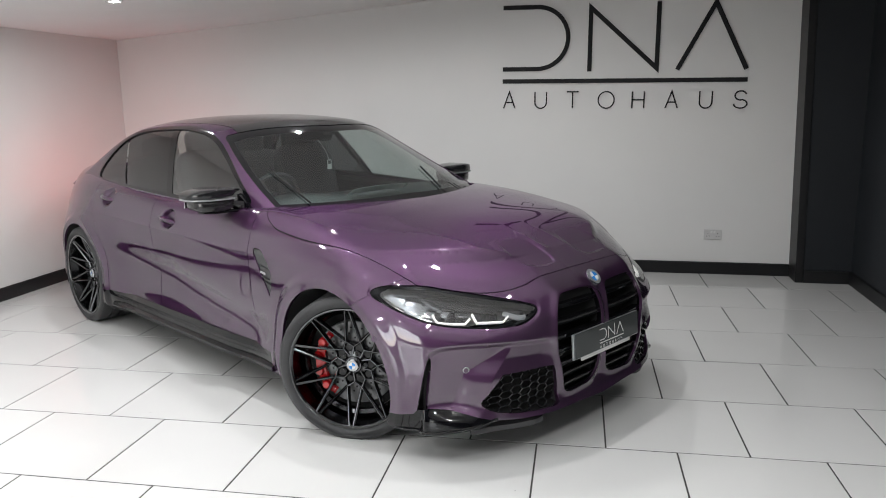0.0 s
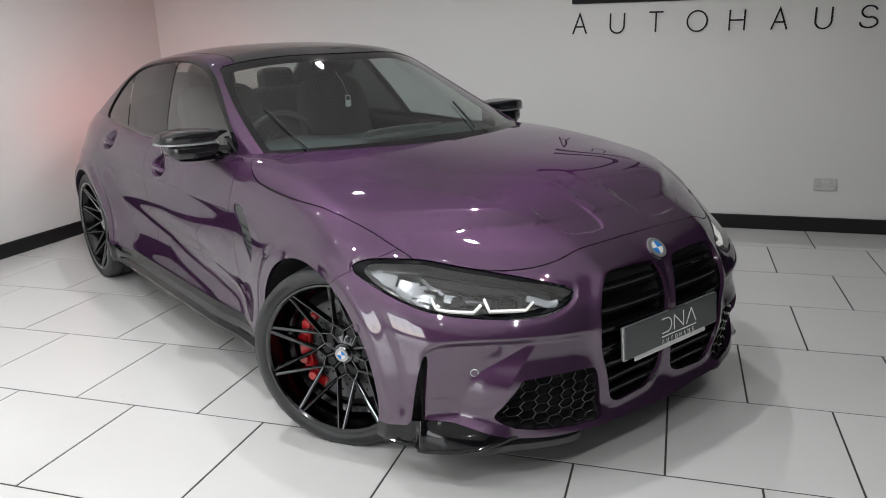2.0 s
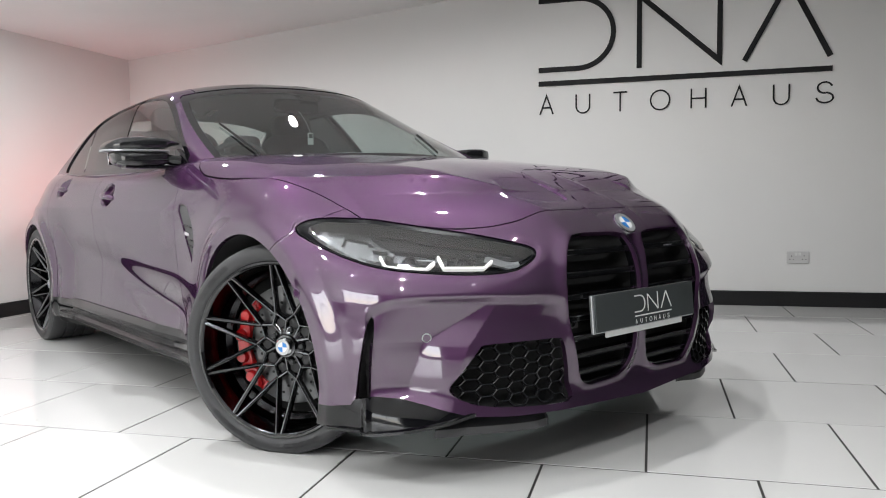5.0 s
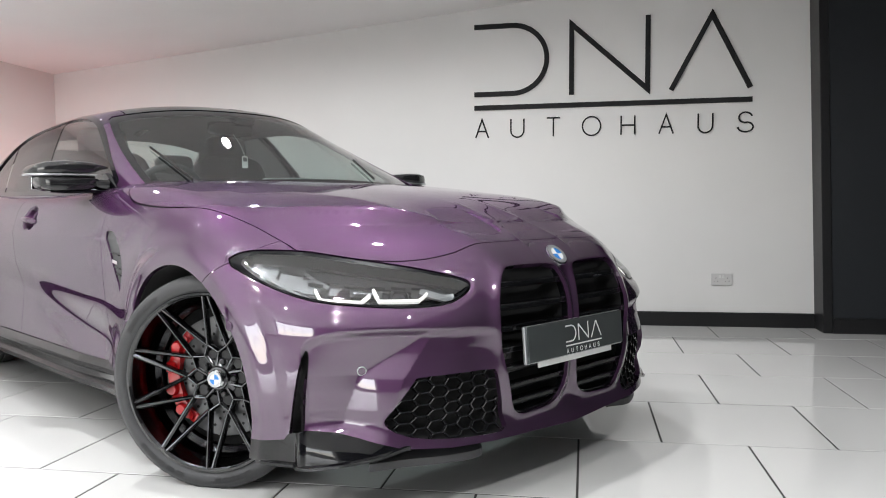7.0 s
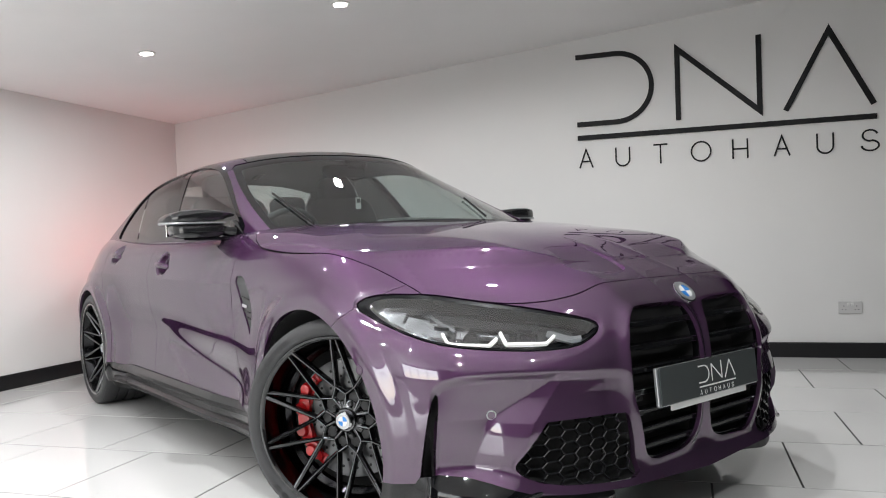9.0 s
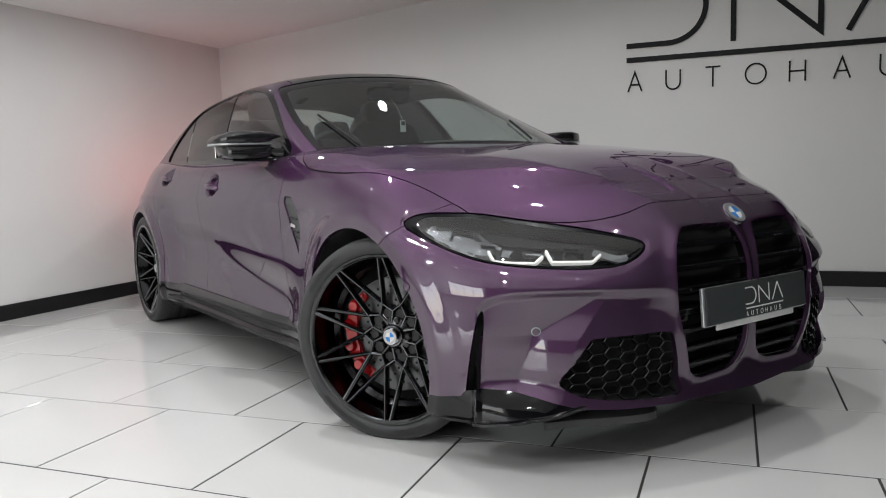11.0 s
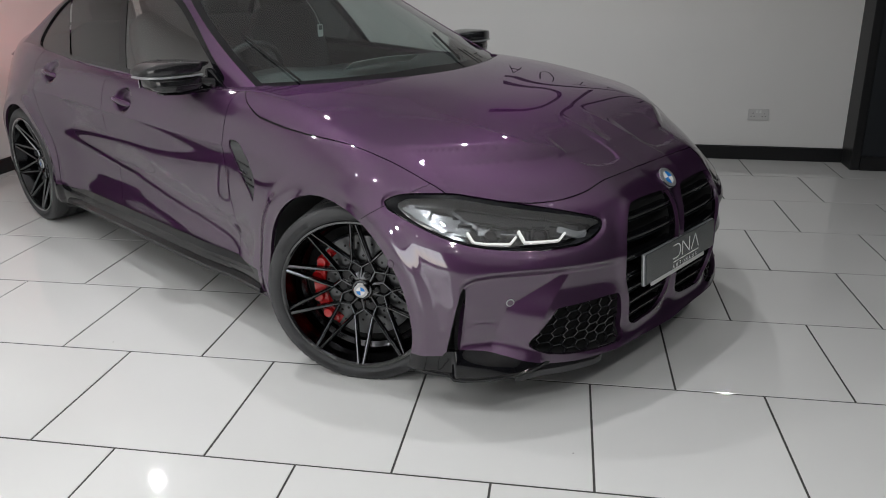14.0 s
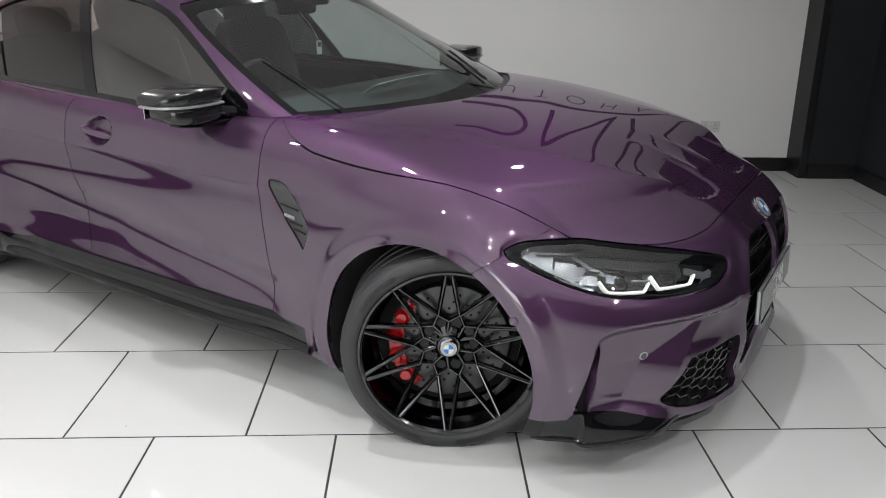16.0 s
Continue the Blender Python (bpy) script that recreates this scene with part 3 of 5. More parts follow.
def top_height(x, r):
    ridge = 0.294 + 0.46 * (0.775 - x) - 0.20 * np.clip(0.45 - x, 0, None)
    sharp = sstep(-0.10, 0.55, x)
    fade = sstep(-1.0, -0.55, x) * (1 - sstep(0.76, 0.90, x)) * (0.30 + 0.70 * sharp)
    d = np.abs(r) - ridge
    round_off = 0.018 + 0.16 * (1 - sharp)
    soft = np.sqrt(d * d + round_off ** 2)
    outside = np.clip((soft + d) / 2 - round_off / 2, 0, None)
    down = np.clip(outside / (0.96 - ridge), 0, 1)
    inner = 1 - 0.60 * sharp * (1 - np.exp(-(soft - round_off) / 0.11))
    drop = (1 - sharp) * (np.abs(r) / 0.85) ** 2.6 + sharp * (outside / np.clip(0.85 - ridge, 0.2, None)) ** 1.12
    z = bonnet_z(x) - crown(x) * 0.70 * drop
    z = z + fade * (0.036 - 0.016 * sharp) * np.where(d < 0, inner, 1.0) * (1 - down)
    spine = np.abs(r) - (0.076 + 0.028 * sstep(0.55, 0.72, x))
    z = z + 0.004 * sstep(0.25, 0.55, x) * (1 - sstep(0.76, 0.90, x)) * np.exp(-np.abs(spine) / 0.02)
    fs = f_scoop(x, np.abs(r))
    return z - 0.010 * (1 - sstep(-0.016, 0.0, fs)) * sstep(0.43, 0.62, x)


def winglet(q):
    """Upper and lower edge of the black corner trim."""
    top = np.interp(q, [-0.84, -0.5, -0.25, -0.09, -0.03, 0.08, 0.19, 0.30, 0.375, 0.388, 0.60], [0.178, 0.194, 0.196, 0.204, 0.217, 0.238, 0.252, 0.257, 0.246, 0.230, 0.216])
    return top, np.minimum(top, np.interp(q, [-0.09, -0.03, 0.08, 0.19, 0.28, 0.43, 0.60], [0.204, 0.194, 0.181, 0.166, 0.157, 0.153, 0.158]))


def body_field(x, r, z):
    w = half_width(x, z)
    # above the headlights the nose folds along a crease from the grille's outer corner
    fold = np.clip((np.sqrt((r - 0.305) ** 2 + 0.015 ** 2) + r - 0.305) / 0.86, 0, 1)
    high = sstep(0.56, 0.66, z)
    k = sstep(0.22, 0.80, r) * (1 - high) + fold * high
    nose = nose_mid(z) * (1 - k) + nose_side(z) * k
    nose = nose + 0.022 * sstep(0.16, 0.46, r) * sstep(0.47, 0.36, z)
    fx = np.clip(x, 0, None) / nose
    tail = 1.045 - 0.10 * sstep(0.55, 0.1, z) - 0.08 * sstep(0.8, 1.1, z)
    bx = np.clip(-WHEELBASE - x, 0, None) / tail
    rr = np.clip(r, 0, None) / w
    full_n = NOSE_N + 0.16 * sstep(0.54, 0.40, z) * (x > 0)
    wall = ((fx ** full_n + bx ** 2.5 + rr ** full_n) ** (1 / full_n) - 1) * w
    wall = np.where((x <= 0) & (x >= -WHEELBASE), r - w, wall)
    front = x > 0.25
    q = r - x
    # bumper cheek stepped in under the crease, with a flatter facet running to the mesh
    d = f_cheek(q, z)
    cheek = (1 - sstep(-0.032, 0.0, d)) * (0.006 + 0.009 * sstep(0.20, 0.50, z)) * sstep(0.34, 0.42, r)
    step = q - np.interp(z, [0.20, 0.29, 0.399, 0.505], [-0.022, -0.030, -0.088, -0.190])
    dip = np.clip(np.minimum(0.185 * step, 0.27 * (0.534 - z)), 0, 0.034) * sstep(0.46, 0.14, step)
    cheek = cheek + dip * sstep(0.205, 0.285, z)
    # the black corner winglet sweeps out towards its lip
    wing_top, wing_low = winglet(q)
    sweep = sstep(wing_top + 0.042, wing_low - 0.01, z) * sstep(-0.12, 0.06, q) * sstep(0.350, 0.325, q)
    cheek = cheek - 0.027 * sweep
    # raised frame round each kidney
    kd = f_kidney(r, z)
    lip = 0.012 * np.exp(-(np.clip(kd, 0, None) / 0.022) ** 2) * sstep(0.2, 0.27, z) * (1 - sstep(0.68, 0.75, z))
    # lens rim tucked in a little
    ld = f_light(q, z)
    rim = 0.006 * np.exp(-(ld / 0.012) ** 2)
    wall = np.where(front, wall + cheek - lip + rim, wall)
    return smax(wall, z - top_height(x, r), 0.060 - 0.025 * sstep(0.3, 0.6, x))


def cabin_parts(x, r, z):
    c = 0.56 + 1.25 * (z - 1.0)
    wind = (x - (-0.40 - 1.95 * (z - 1.0) - 0.10 * (z - 1.0) ** 2 - c * np.abs(r) ** 2.1)) * 0.45
    side = (r - (0.797 - 0.385 * (z - 0.97) - 0.30 * np.clip(z - 0.97, 0, None) ** 2 - 0.036 * ((x + 1.75) / 1.2) ** 2)) * 0.88
    roof = z - (1.438 - np.where(x > -1.85, 0.095, 0.056) * (x + 1.85) ** 2 - 0.075 * (np.abs(r) / 0.6) ** 2.6)
    rear = ((-3.31 + 2.25 * (z - 1.07) - 0.9 * (z - 1.07) ** 2 + 0.25 * r * r) - x) * 0.40
    return wind, side, roof, rear


def cabin_field(x, r, z):
    wind, side, roof, rear = cabin_parts(x, r, z)
    return smax(smax(wind, side, 0.030), smax(roof, rear, 0.08), 0.045)


class Skin:
    """Points, normals and faces (rows of indices, the last one repeated) of one half of a surface."""

    def __init__(self, v, n, f):
        self.v, self.n, self.f = v, n, f

    def cut(self, field):
        """The piece where field (a value for every point) is at most zero."""
        g = np.where(np.abs(field) < 2e-4, 0.0, field)
        fv = g[self.f]
        keep = (fv <= 0).all(1)
        mixed = np.nonzero(~keep & ~(fv >= 0).all(1))[0]
        width = self.f.shape[1]
        v, n, made, rows = list(self.v), list(self.n), {}, []
        for i in mixed:
            row = list(dict.fromkeys(self.f[i].tolist()))
            out = []
            for a, b in zip(row, row[1:] + row[:1]):
                if g[a] <= 0:
                    out.append(a)
                if (g[a] < 0 < g[b]) or (g[b] < 0 < g[a]):
                    key = (min(a, b), max(a, b))
                    if key not in made:
                        t = g[a] / (g[a] - g[b])
                        nn = v[a] * 0 + n[a] * (1 - t) + n[b] * t
                        made[key] = len(v)
                        v.append(v[a] * (1 - t) + v[b] * t)
                        n.append(nn / np.linalg.norm(nn))
                    out.append(made[key])
            if len(out) > 2:
                rows.append((out + [out[-1]] * width)[:max(width, len(out))])
        w = max([width] + [len(r) for r in rows])
        f = self.f[keep]
        f = np.concatenate([f, np.repeat(f[:, -1:], w - width, 1)], 1)
        if rows:
            f = np.concatenate([f, np.array([(r + [r[-1]] * w)[:w] for r in rows])])
        used = np.unique(f)
        to = np.zeros(len(v), int)
        to[used] = np.arange(len(used))
        return Skin(np.array(v)[used], np.array(n)[used], to[f])

    def split(self, field, gap=0.0016):
        g = field(*self.v.T)
        return self.cut(g + gap), self.cut(gap - g)

    def rows(self):
        return [list(dict.fromkeys(r)) for r in self.f.tolist()]

    def edge(self):
        seen = {}
        for row in self.rows():
            for a, b in zip(row, row[1:] + row[:1]):
                if (b, a) in seen:
                    del seen[(b, a)]
                else:
                    seen[(a, b)] = 1
        return [e for e in seen if not (self.v[e[0]][1] < 1e-4 and self.v[e[1]][1] < 1e-4)]

    def sunk(self, depth):
        return Skin(self.v - self.n * depth, self.n, self.f)


def panel_mesh(name, skin, depth=0.012, sides=(1,), turned=True):
    """Mesh of a panel with a turned-in edge; sides: 1 the car's right half, -1 its left."""
    rows = skin.rows()
    v, n = [skin.v], [skin.n]
    count = len(skin.v)
    if turned and rows:
        edges = skin.edge()
        ev, en = [], []
        for a, b in edges:
            pa, pb, na, nb = skin.v[a], skin.v[b], skin.n[a], skin.n[b]
            out = np.cross(pb - pa, na)
            out = out / (np.linalg.norm(out) + 1e-12)
            i = count + len(ev)
            ev += [pa, pb, pb - nb * depth, pa - na * depth]
            en += [out] * 4
            rows.append([i + 1, i, i + 3, i + 2])
        if ev:
            v.append(np.array(ev))
            n.append(np.array(en))
    v, n = np.concatenate(v), np.concatenate(n)
    vs, ns, fs = [], [], []
    for s in sides:
        base = sum(len(q) for q in vs)
        vs.append(v * np.array([1, -s, 1]))
        ns.append(n * np.array([1, -s, 1]))
        fs += [[base + i for i in (row if s < 0 else row[::-1])] for row in rows]
    return mesh_from(name, np.concatenate(vs), fs, np.concatenate(ns))


def shoot(field, ox, orr, oz, dx, dr, dz, far):
    lo, hi = np.zeros(ox.shape), np.full(ox.shape, far)
    for _ in range(26):
        mid = (lo + hi) / 2
        inside = field(ox + dx * mid, orr + dr * mid, oz + dz * mid) < 0
        lo, hi = np.where(inside, mid, lo), np.where(inside, hi, mid)
    t = (lo + hi) / 2
    p = np.stack([ox + dx * t, orr + dr * t, oz + dz * t], -1)
    e = 0.0015
    x, r, z = p[..., 0], p[..., 1], p[..., 2]
    g = np.stack([field(x + e, r, z) - field(x - e, r, z), field(x, r + e, z) - field(x, np.abs(r - e), z), field(x, r, z + e) - field(x, r, z - e)], -1)
    return p, g / (np.linalg.norm(g, axis=-1, keepdims=True) + 1e-12)


def grid_skin(p, n):
    a, b = p.shape[:2]
    i = np.arange(a * b).reshape(a, b)
    f = np.stack([i[:-1, :-1], i[1:, :-1], i[1:, 1:], i[:-1, 1:]], -1).reshape(-1, 4)
    p = p.reshape(-1, 3).copy()
    p[:, 1] = np.where(np.abs(p[:, 1]) < 1e-6, 0.0, p[:, 1])
    n = n.reshape(-1, 3).copy()
    n[p[:, 1] == 0, 1] = 0
    return Skin(p, n, f)


def body_skin():
    # plan outline from the middle of the nose round the right side to the middle of the tail
    a = np.linspace(0, math.pi / 2, 400)
    fr = np.stack([0.81 * np.cos(a) ** (2 / NOSE_N), 0.93 * np.sin(a) ** (2 / NOSE_N)], 1)
    rr = np.stack([-WHEELBASE - 1.05 * np.sin(a) ** (2 / 3.4), 0.93 * np.cos(a) ** (2 / 3.4)], 1)
    path = np.concatenate([fr, np.stack([np.linspace(0, -WHEELBASE, 300)[1:-1], np.full(298, 0.93)], 1), rr])
    arc = np.r_[0, np.cumsum(np.hypot(*np.diff(path, axis=0).T))]
    marks = np.r_[np.arange(0, 1.45, 0.0068), np.arange(1.45, 3.4, 0.011), np.arange(3.4, 4.9, 0.02), np.linspace(4.9, arc[-1], 30)]
    bx, br = np.interp(marks, arc, path[:, 0]), np.interp(marks, arc, path[:, 1])
    br[0] = br[-1] = 0.0
    cx = np.interp(marks, [0, 0.35, 1.3, 4.2, arc[-1]], [0.42, 0.36, -0.05, -2.85, -3.3])
    ln = np.hypot(bx - cx, br)
    ux, ur = (bx - cx) / ln, br / ln
    zk = np.interp(bx, [-3.9, -2.8, -0.7, 0.0, 0.45, 0.8], [0.86, 0.84, 0.80, 0.68, 0.58, 0.58])
    rays = []
    for zz in np.linspace(0.10, 1, 84):
        rays.append((ln - 0.30, np.full_like(ln, 0.0) + 0.10 + (zk - 0.10) * (zz - 0.10) / 0.90, np.full_like(ln, 0.0)))
    for an in np.linspace(0, math.pi / 2, 34)[1:-1]:
        rays.append((ln - 0.30, zk, np.full_like(ln, an)))
    for q in np.linspace(1, 0, 52):
        rays.append(((ln - 0.30) * q, np.minimum(zk, 0.6), np.full_like(ln, math.pi / 2)))
    rho = np.stack([a for a, _, _ in rays], 1)
    z0 = np.stack([b for _, b, _ in rays], 1)
    an = np.stack([c for _, _, c in rays], 1)
    ox, orr = cx[:, None] + ux[:, None] * rho, ur[:, None] * rho
    p, n = shoot(body_field, ox, orr, z0, ux[:, None] * np.cos(an), ur[:, None] * np.cos(an), np.sin(an), 1.3)
    return grid_skin(p, n)


def cabin_skin():
    th = np.linspace(0, math.pi, 300)
    # plan directions from a spine inside the cabin
    cx = np.interp(th, [0, math.pi], [-1.05, -2.55])
    dx, dr = np.cos(th), np.sin(th)
    ox = cx
    rows = []
    for e in np.r_[np.linspace(0.0, 1.0, 60)]:
        rows.append(("wall", e))
    for e in np.linspace(0, 1, 50)[1:]:
        rows.append(("fan", e))
    P, N = [], []
    for kind, e in rows:
        if kind == "wall":
            z = np.full_like(th, 0.90 + 0.33 * e)
            p, n = shoot(cabin_field, ox, np.zeros_like(th), z, dx, dr, np.zeros_like(th), 2.5)
        else:
            an = e * math.pi / 2
            p, n = shoot(cabin_field, ox, np.zeros_like(th), np.full_like(th, 1.23), dx * math.cos(an), dr * math.cos(an), np.full_like(th, math.sin(an)), 2.5)
        P.append(p)
        N.append(n)
    return grid_skin(np.stack(P, 1), np.stack(N, 1))


car = empty("car", pose(CAR_X, CAR_Y, 0, 0, 0, CAR_TURN), "purple metallic saloon car with black trim, front wheels turned", "car")
BOTH, RIGHT, LEFT = (1, -1), (1,), (-1,)


def car_part(name, me, mat, parent=car, label="", m=None, smooth=False):
    return part(name, me, mat, parent, label, m, smooth)


def arch_field(cx):
    def f(x, r, z):
        d = ARCH_R - np.hypot(x - cx, z - ARCH_Z)
        return np.where(r > 0.5, d, -1.0)
    return f


f_vent = outline_field(rounded([(-0.639, 0.804), (-0.603, 0.806), (-0.569, 0.803), (-0.540, 0.787), (-0.486, 0.732), (-0.450, 0.675), (-0.454, 0.640), (-0.482, 0.578), (-0.489, 0.604), (-0.517, 0.634), (-0.549, 0.667), (-0.582, 0.714), (-0.604, 0.742)], 1))
f_tail = outline_field(rounded([(-3.42, 0.935), (-3.7, 0.955), (-4.2, 0.955), (-4.2, 0.83), (-3.7, 0.835)], 1))
full = body_skin()
skin = full.cut(np.maximum(0.125 + 0.06 * sstep(0.2, -0.2, full.v[:, 0]) - full.v[:, 2], -1))
for cx in (0.0, -WHEELBASE):
    skin = skin.cut(arch_field(cx)(*skin.v.T))
paint_all, low = skin.split(lambda x, r, z: np.where(x > 0.25, winglet(r - x)[0], np.where(x > -0.48, 0.175, np.where(x > -WHEELBASE, 0.300, 0.30))) - z, 0.0)
# keep the panels in front to back order
light, rest = paint_all.split(lambda x, r, z: np.where(x > 0.1, f_light(r - x, z), 1.0), 0.002)
_kid, rest = rest.split(lambda x, r, z: np.where(x > 0.3, f_kidney(r, z), 1.0), 0.0)
_msh, rest = rest.split(lambda x, r, z: np.where(x > 0.3, f_mesh(r, z), 1.0), 0.0)
_cur, rest = rest.split(lambda x, r, z: np.where(x > 0.2, f_curtain(r - x, z), 1.0), 0.0)
bonnet_side = curve([-0.80, -0.715, -0.64, -0.571, -0.453, -0.175, 0.063, 0.305, 0.45, 0.8], [0.64, 0.727, 0.795, 0.834, 0.858, 0.868, 0.854, 0.787, 0.715, 0.50])
bonnet_front = curve([0.0, 0.15, 0.273, 0.372, 0.459, 0.547, 0.735, 0.9], [0.700, 0.702, 0.703, 0.692, 0.660, 0.604, 0.415, 0.26])


def bonnet_field(x, r, z):
    d = np.maximum(r - bonnet_side(x), x - bonnet_front(r))
    return np.where(z > 0.66, np.maximum(d, -(x + 0.80)), 1.0)


# open the deck under the cabin, leave a dark cowl before the windscreen
rest = rest.cut(np.minimum(-0.012 - cabin_field(*rest.v.T), rest.v[:, 2] - 0.87))
cowl, rest = rest.split(lambda x, r, z: np.maximum(np.maximum(np.maximum(cabin_field(x, r, z) - 0.022, r - 0.70), -1.05 - x), 0.9 - z), 0.0)
vent, rest = rest.split(lambda x, r, z: np.where(r > 0.5, f_vent(x, z), 1.0), 0.001)
tail, rest = rest.split(lambda x, r, z: np.where(x < -3.0, f_tail(x, z), 1.0), 0.002)
bonnet, rest = rest.split(bonnet_field)
bumper, rest = rest.split(lambda x, r, z: np.maximum(0.173 + (z - 0.655) * 1.39, 0.06) - x)
door_front = curve([0.2, 0.4, 0.7, 0.95], [-0.665, -0.665, -0.675, -0.69])
door_mid = curve([0.2, 0.45, 0.7, 1.0], [-1.725, -1.737, -1.77, -1.815])
door_back = curve([0.2, 0.45, 0.60, 0.75, 0.85, 1.0], [-2.40, -2.42, -2.47, -2.57, -2.66, -2.74])
wing, rest = rest.split(lambda x, r, z: door_front(z) - x)
door_f, rest = rest.split(lambda x, r, z: np.maximum(door_mid(z) - x, 0.30 - z))
door_r, quarter = rest.split(lambda x, r, z: np.maximum(door_back(z) - x, 0.30 - z))

car_part("bonnet", panel_mesh("bonnet", bonnet, sides=BOTH), PAINT, label="long purple bonnet with two creases and scoops")
car_part("front_bumper", panel_mesh("front_bumper", bumper, 0.02, BOTH), PAINT)
for nm, sk in (("front_wing", wing), ("front_door", door_f), ("rear_door", door_r)):
    for sd in (RIGHT, LEFT):
        car_part(nm, panel_mesh(nm, sk, 0.014, sd), PAINT)
car_part("rear_body", panel_mesh("rear_body", quarter, 0.014, BOTH), PAINT)
low = low.cut(np.where(low.v[:, 0] < 0.25, -1.0, winglet(low.v[:, 1] - low.v[:, 0])[1] - low.v[:, 2]))
car_part("lower_trim", panel_mesh("lower_trim", low, 0.02, BOTH), GLOSS_BLACK, label="gloss black lower corner trim")

# dark structure behind the panels
shell = full.cut(np.minimum(-0.012 - cabin_field(*full.v.T), full.v[:, 2] - 0.87))
shell = shell.cut(np.where(shell.v[:, 0] > 0.3, 0.215, 0.13) - shell.v[:, 2])
shell = shell.cut(np.where(shell.v[:, 0] > 0.1, 0.003 - f_light(shell.v[:, 1] - shell.v[:, 0], shell.v[:, 2]), -1.0))
for cx in (0.0, -WHEELBASE):
    shell = shell.cut(arch_field(cx)(*shell.v.T) + 0.004)
_x, _r, _z = shell.v.T
_deep = np.where(_x > 0.25, np.minimum(np.minimum(f_kidney(_r, _z), f_mesh(_r, _z)), f_curtain(_r - _x, _z)), 1.0)
shell.v = shell.v - shell.n * (0.018 + 0.075 * (1 - sstep(-0.03, 0.004, _deep)))[:, None]
shell.v[:, 1] = np.clip(shell.v[:, 1], 0, None)
car_part("inner_shell", panel_mesh("inner_shell", shell, sides=BOTH, turned=False), MATT_BLACK)

# ---- cabin ----
cab = cabin_skin()
cab = cab.cut(np.maximum(0.93 - cab.v[:, 2], -1))
DLO = rounded([(-0.785, 0.952), (-0.99, 1.075), (-1.205, 1.200), (-1.42, 1.308), (-1.72, 1.357), (-2.10, 1.355), (-2.42, 1.336), (-2.62, 1.285), (-2.76, 1.20), (-2.865, 1.10), (-2.905, 1.022),
               (-2.80, 1.012), (-2.2, 0.998), (-1.5, 0.984)], 2)
f_dlo = outline_field(DLO)


def screen_field(x, r, z):
    wind, side, roof, rear = cabin_parts(x, r, z)
    return np.maximum(np.maximum(side + 0.024, roof + 0.018), np.where((wind > -0.02) & (x > -1.75), -1.0, 1.0))


def rear_screen_field(x, r, z):
    wind, side, roof, rear = cabin_parts(x, r, z)
    return np.maximum(np.maximum(side + 0.05, roof + 0.02), np.where((rear > -0.03) & (x < -2.2), -1.0, 1.0))


trim_skin, frame_skin = cab.split(lambda x, r, z: np.where(r > 0.3, f_dlo(x, z) - 0.020, 1.0), 0.0)
side_glass, trim_skin = trim_skin.split(lambda x, r, z: np.where(r > 0.3, f_dlo(x, z), 1.0), 0.0)
screen, frame_skin = frame_skin.split(screen_field, 0.0)
screen, screen_edge = screen.split(lambda x, r, z: np.maximum(screen_field(x, r, z) + 0.022, 1.012 - 0.02 * r - z), 0.0)
rear_screen, frame_skin = frame_skin.split(rear_screen_field, 0.0)
roof_skin, frame_skin = frame_skin.split(lambda x, r, z: np.maximum(np.maximum(cabin_parts(x, r, z)[1] + 0.075, 1.25 - z), np.maximum(x + 1.0, -3.0 - x)))
car_part("pillar_frame", panel_mesh("pillar_frame", frame_skin, 0.03, BOTH), PAINT)
car_part("roof", panel_mesh("roof", roof_skin, 0.015, BOTH), CARBON, label="dark carbon fibre roof panel")
car_part("screen_border", panel_mesh("screen_border", screen_edge.sunk(0.003), 0.0, BOTH, False), GLOSS_BLACK)
car_part("cowl", panel_mesh("cowl", cowl.sunk(0.012), 0.0, BOTH, False), SATIN_BLACK)
lining = Skin(np.concatenate([frame_skin.v, roof_skin.v]), np.concatenate([frame_skin.n, roof_skin.n]),
              np.concatenate([np.pad(frame_skin.f, ((0, 0), (0, 9 - frame_skin.f.shape[1])), "edge"), np.pad(roof_skin.f, ((0, 0), (0, 9 - roof_skin.f.shape[1])), "edge") + len(frame_skin.v)]))
car_part("headlining", panel_mesh("headlining", lining.sunk(0.032), 0.0, BOTH, False), LEATHER)
for sd in (RIGHT, LEFT):
    car_part("window_trim", panel_mesh("window_trim", trim_skin.sunk(-0.002), 0.012, sd), GLOSS_BLACK)
    car_part("wing_vent", panel_mesh("wing_vent", vent.sunk(0.006), 0.006, sd), TRAY_GREY, label="dark grey wing vent panel")
    car_part("tail_light", panel_mesh("tail_light", tail, 0.01, sd), TAIL_RED, label="lit red tail light")
car_part("windscreen", panel_mesh("windscreen", screen.sunk(0.003), 0.0, BOTH, False), GLASS)
car_part("rear_window", panel_mesh("rear_window", rear_screen.sunk(0.003), 0.0, BOTH, False), GLASS)
pane_f, pane_b = side_glass.split(lambda x, r, z: -1.735 - (z - 1.0) * 0.62 - x, 0.035)
pane_b, pane_q = pane_b.split(lambda x, r, z: -2.385 - (z - 1.0) * 0.78 - x, 0.012)
for sd in (RIGHT, LEFT):
    car_part("front_side_window", panel_mesh("front_side_window", pane_f.sunk(0.006), 0.0, sd, False), SIDE_GLASS)
    car_part("rear_side_window", panel_mesh("rear_side_window", pane_b.sunk(0.006), 0.0, sd, False), PRIVACY)
    car_part("quarter_window", panel_mesh("quarter_window", pane_q.sunk(0.006), 0.0, sd, False), PRIVACY)
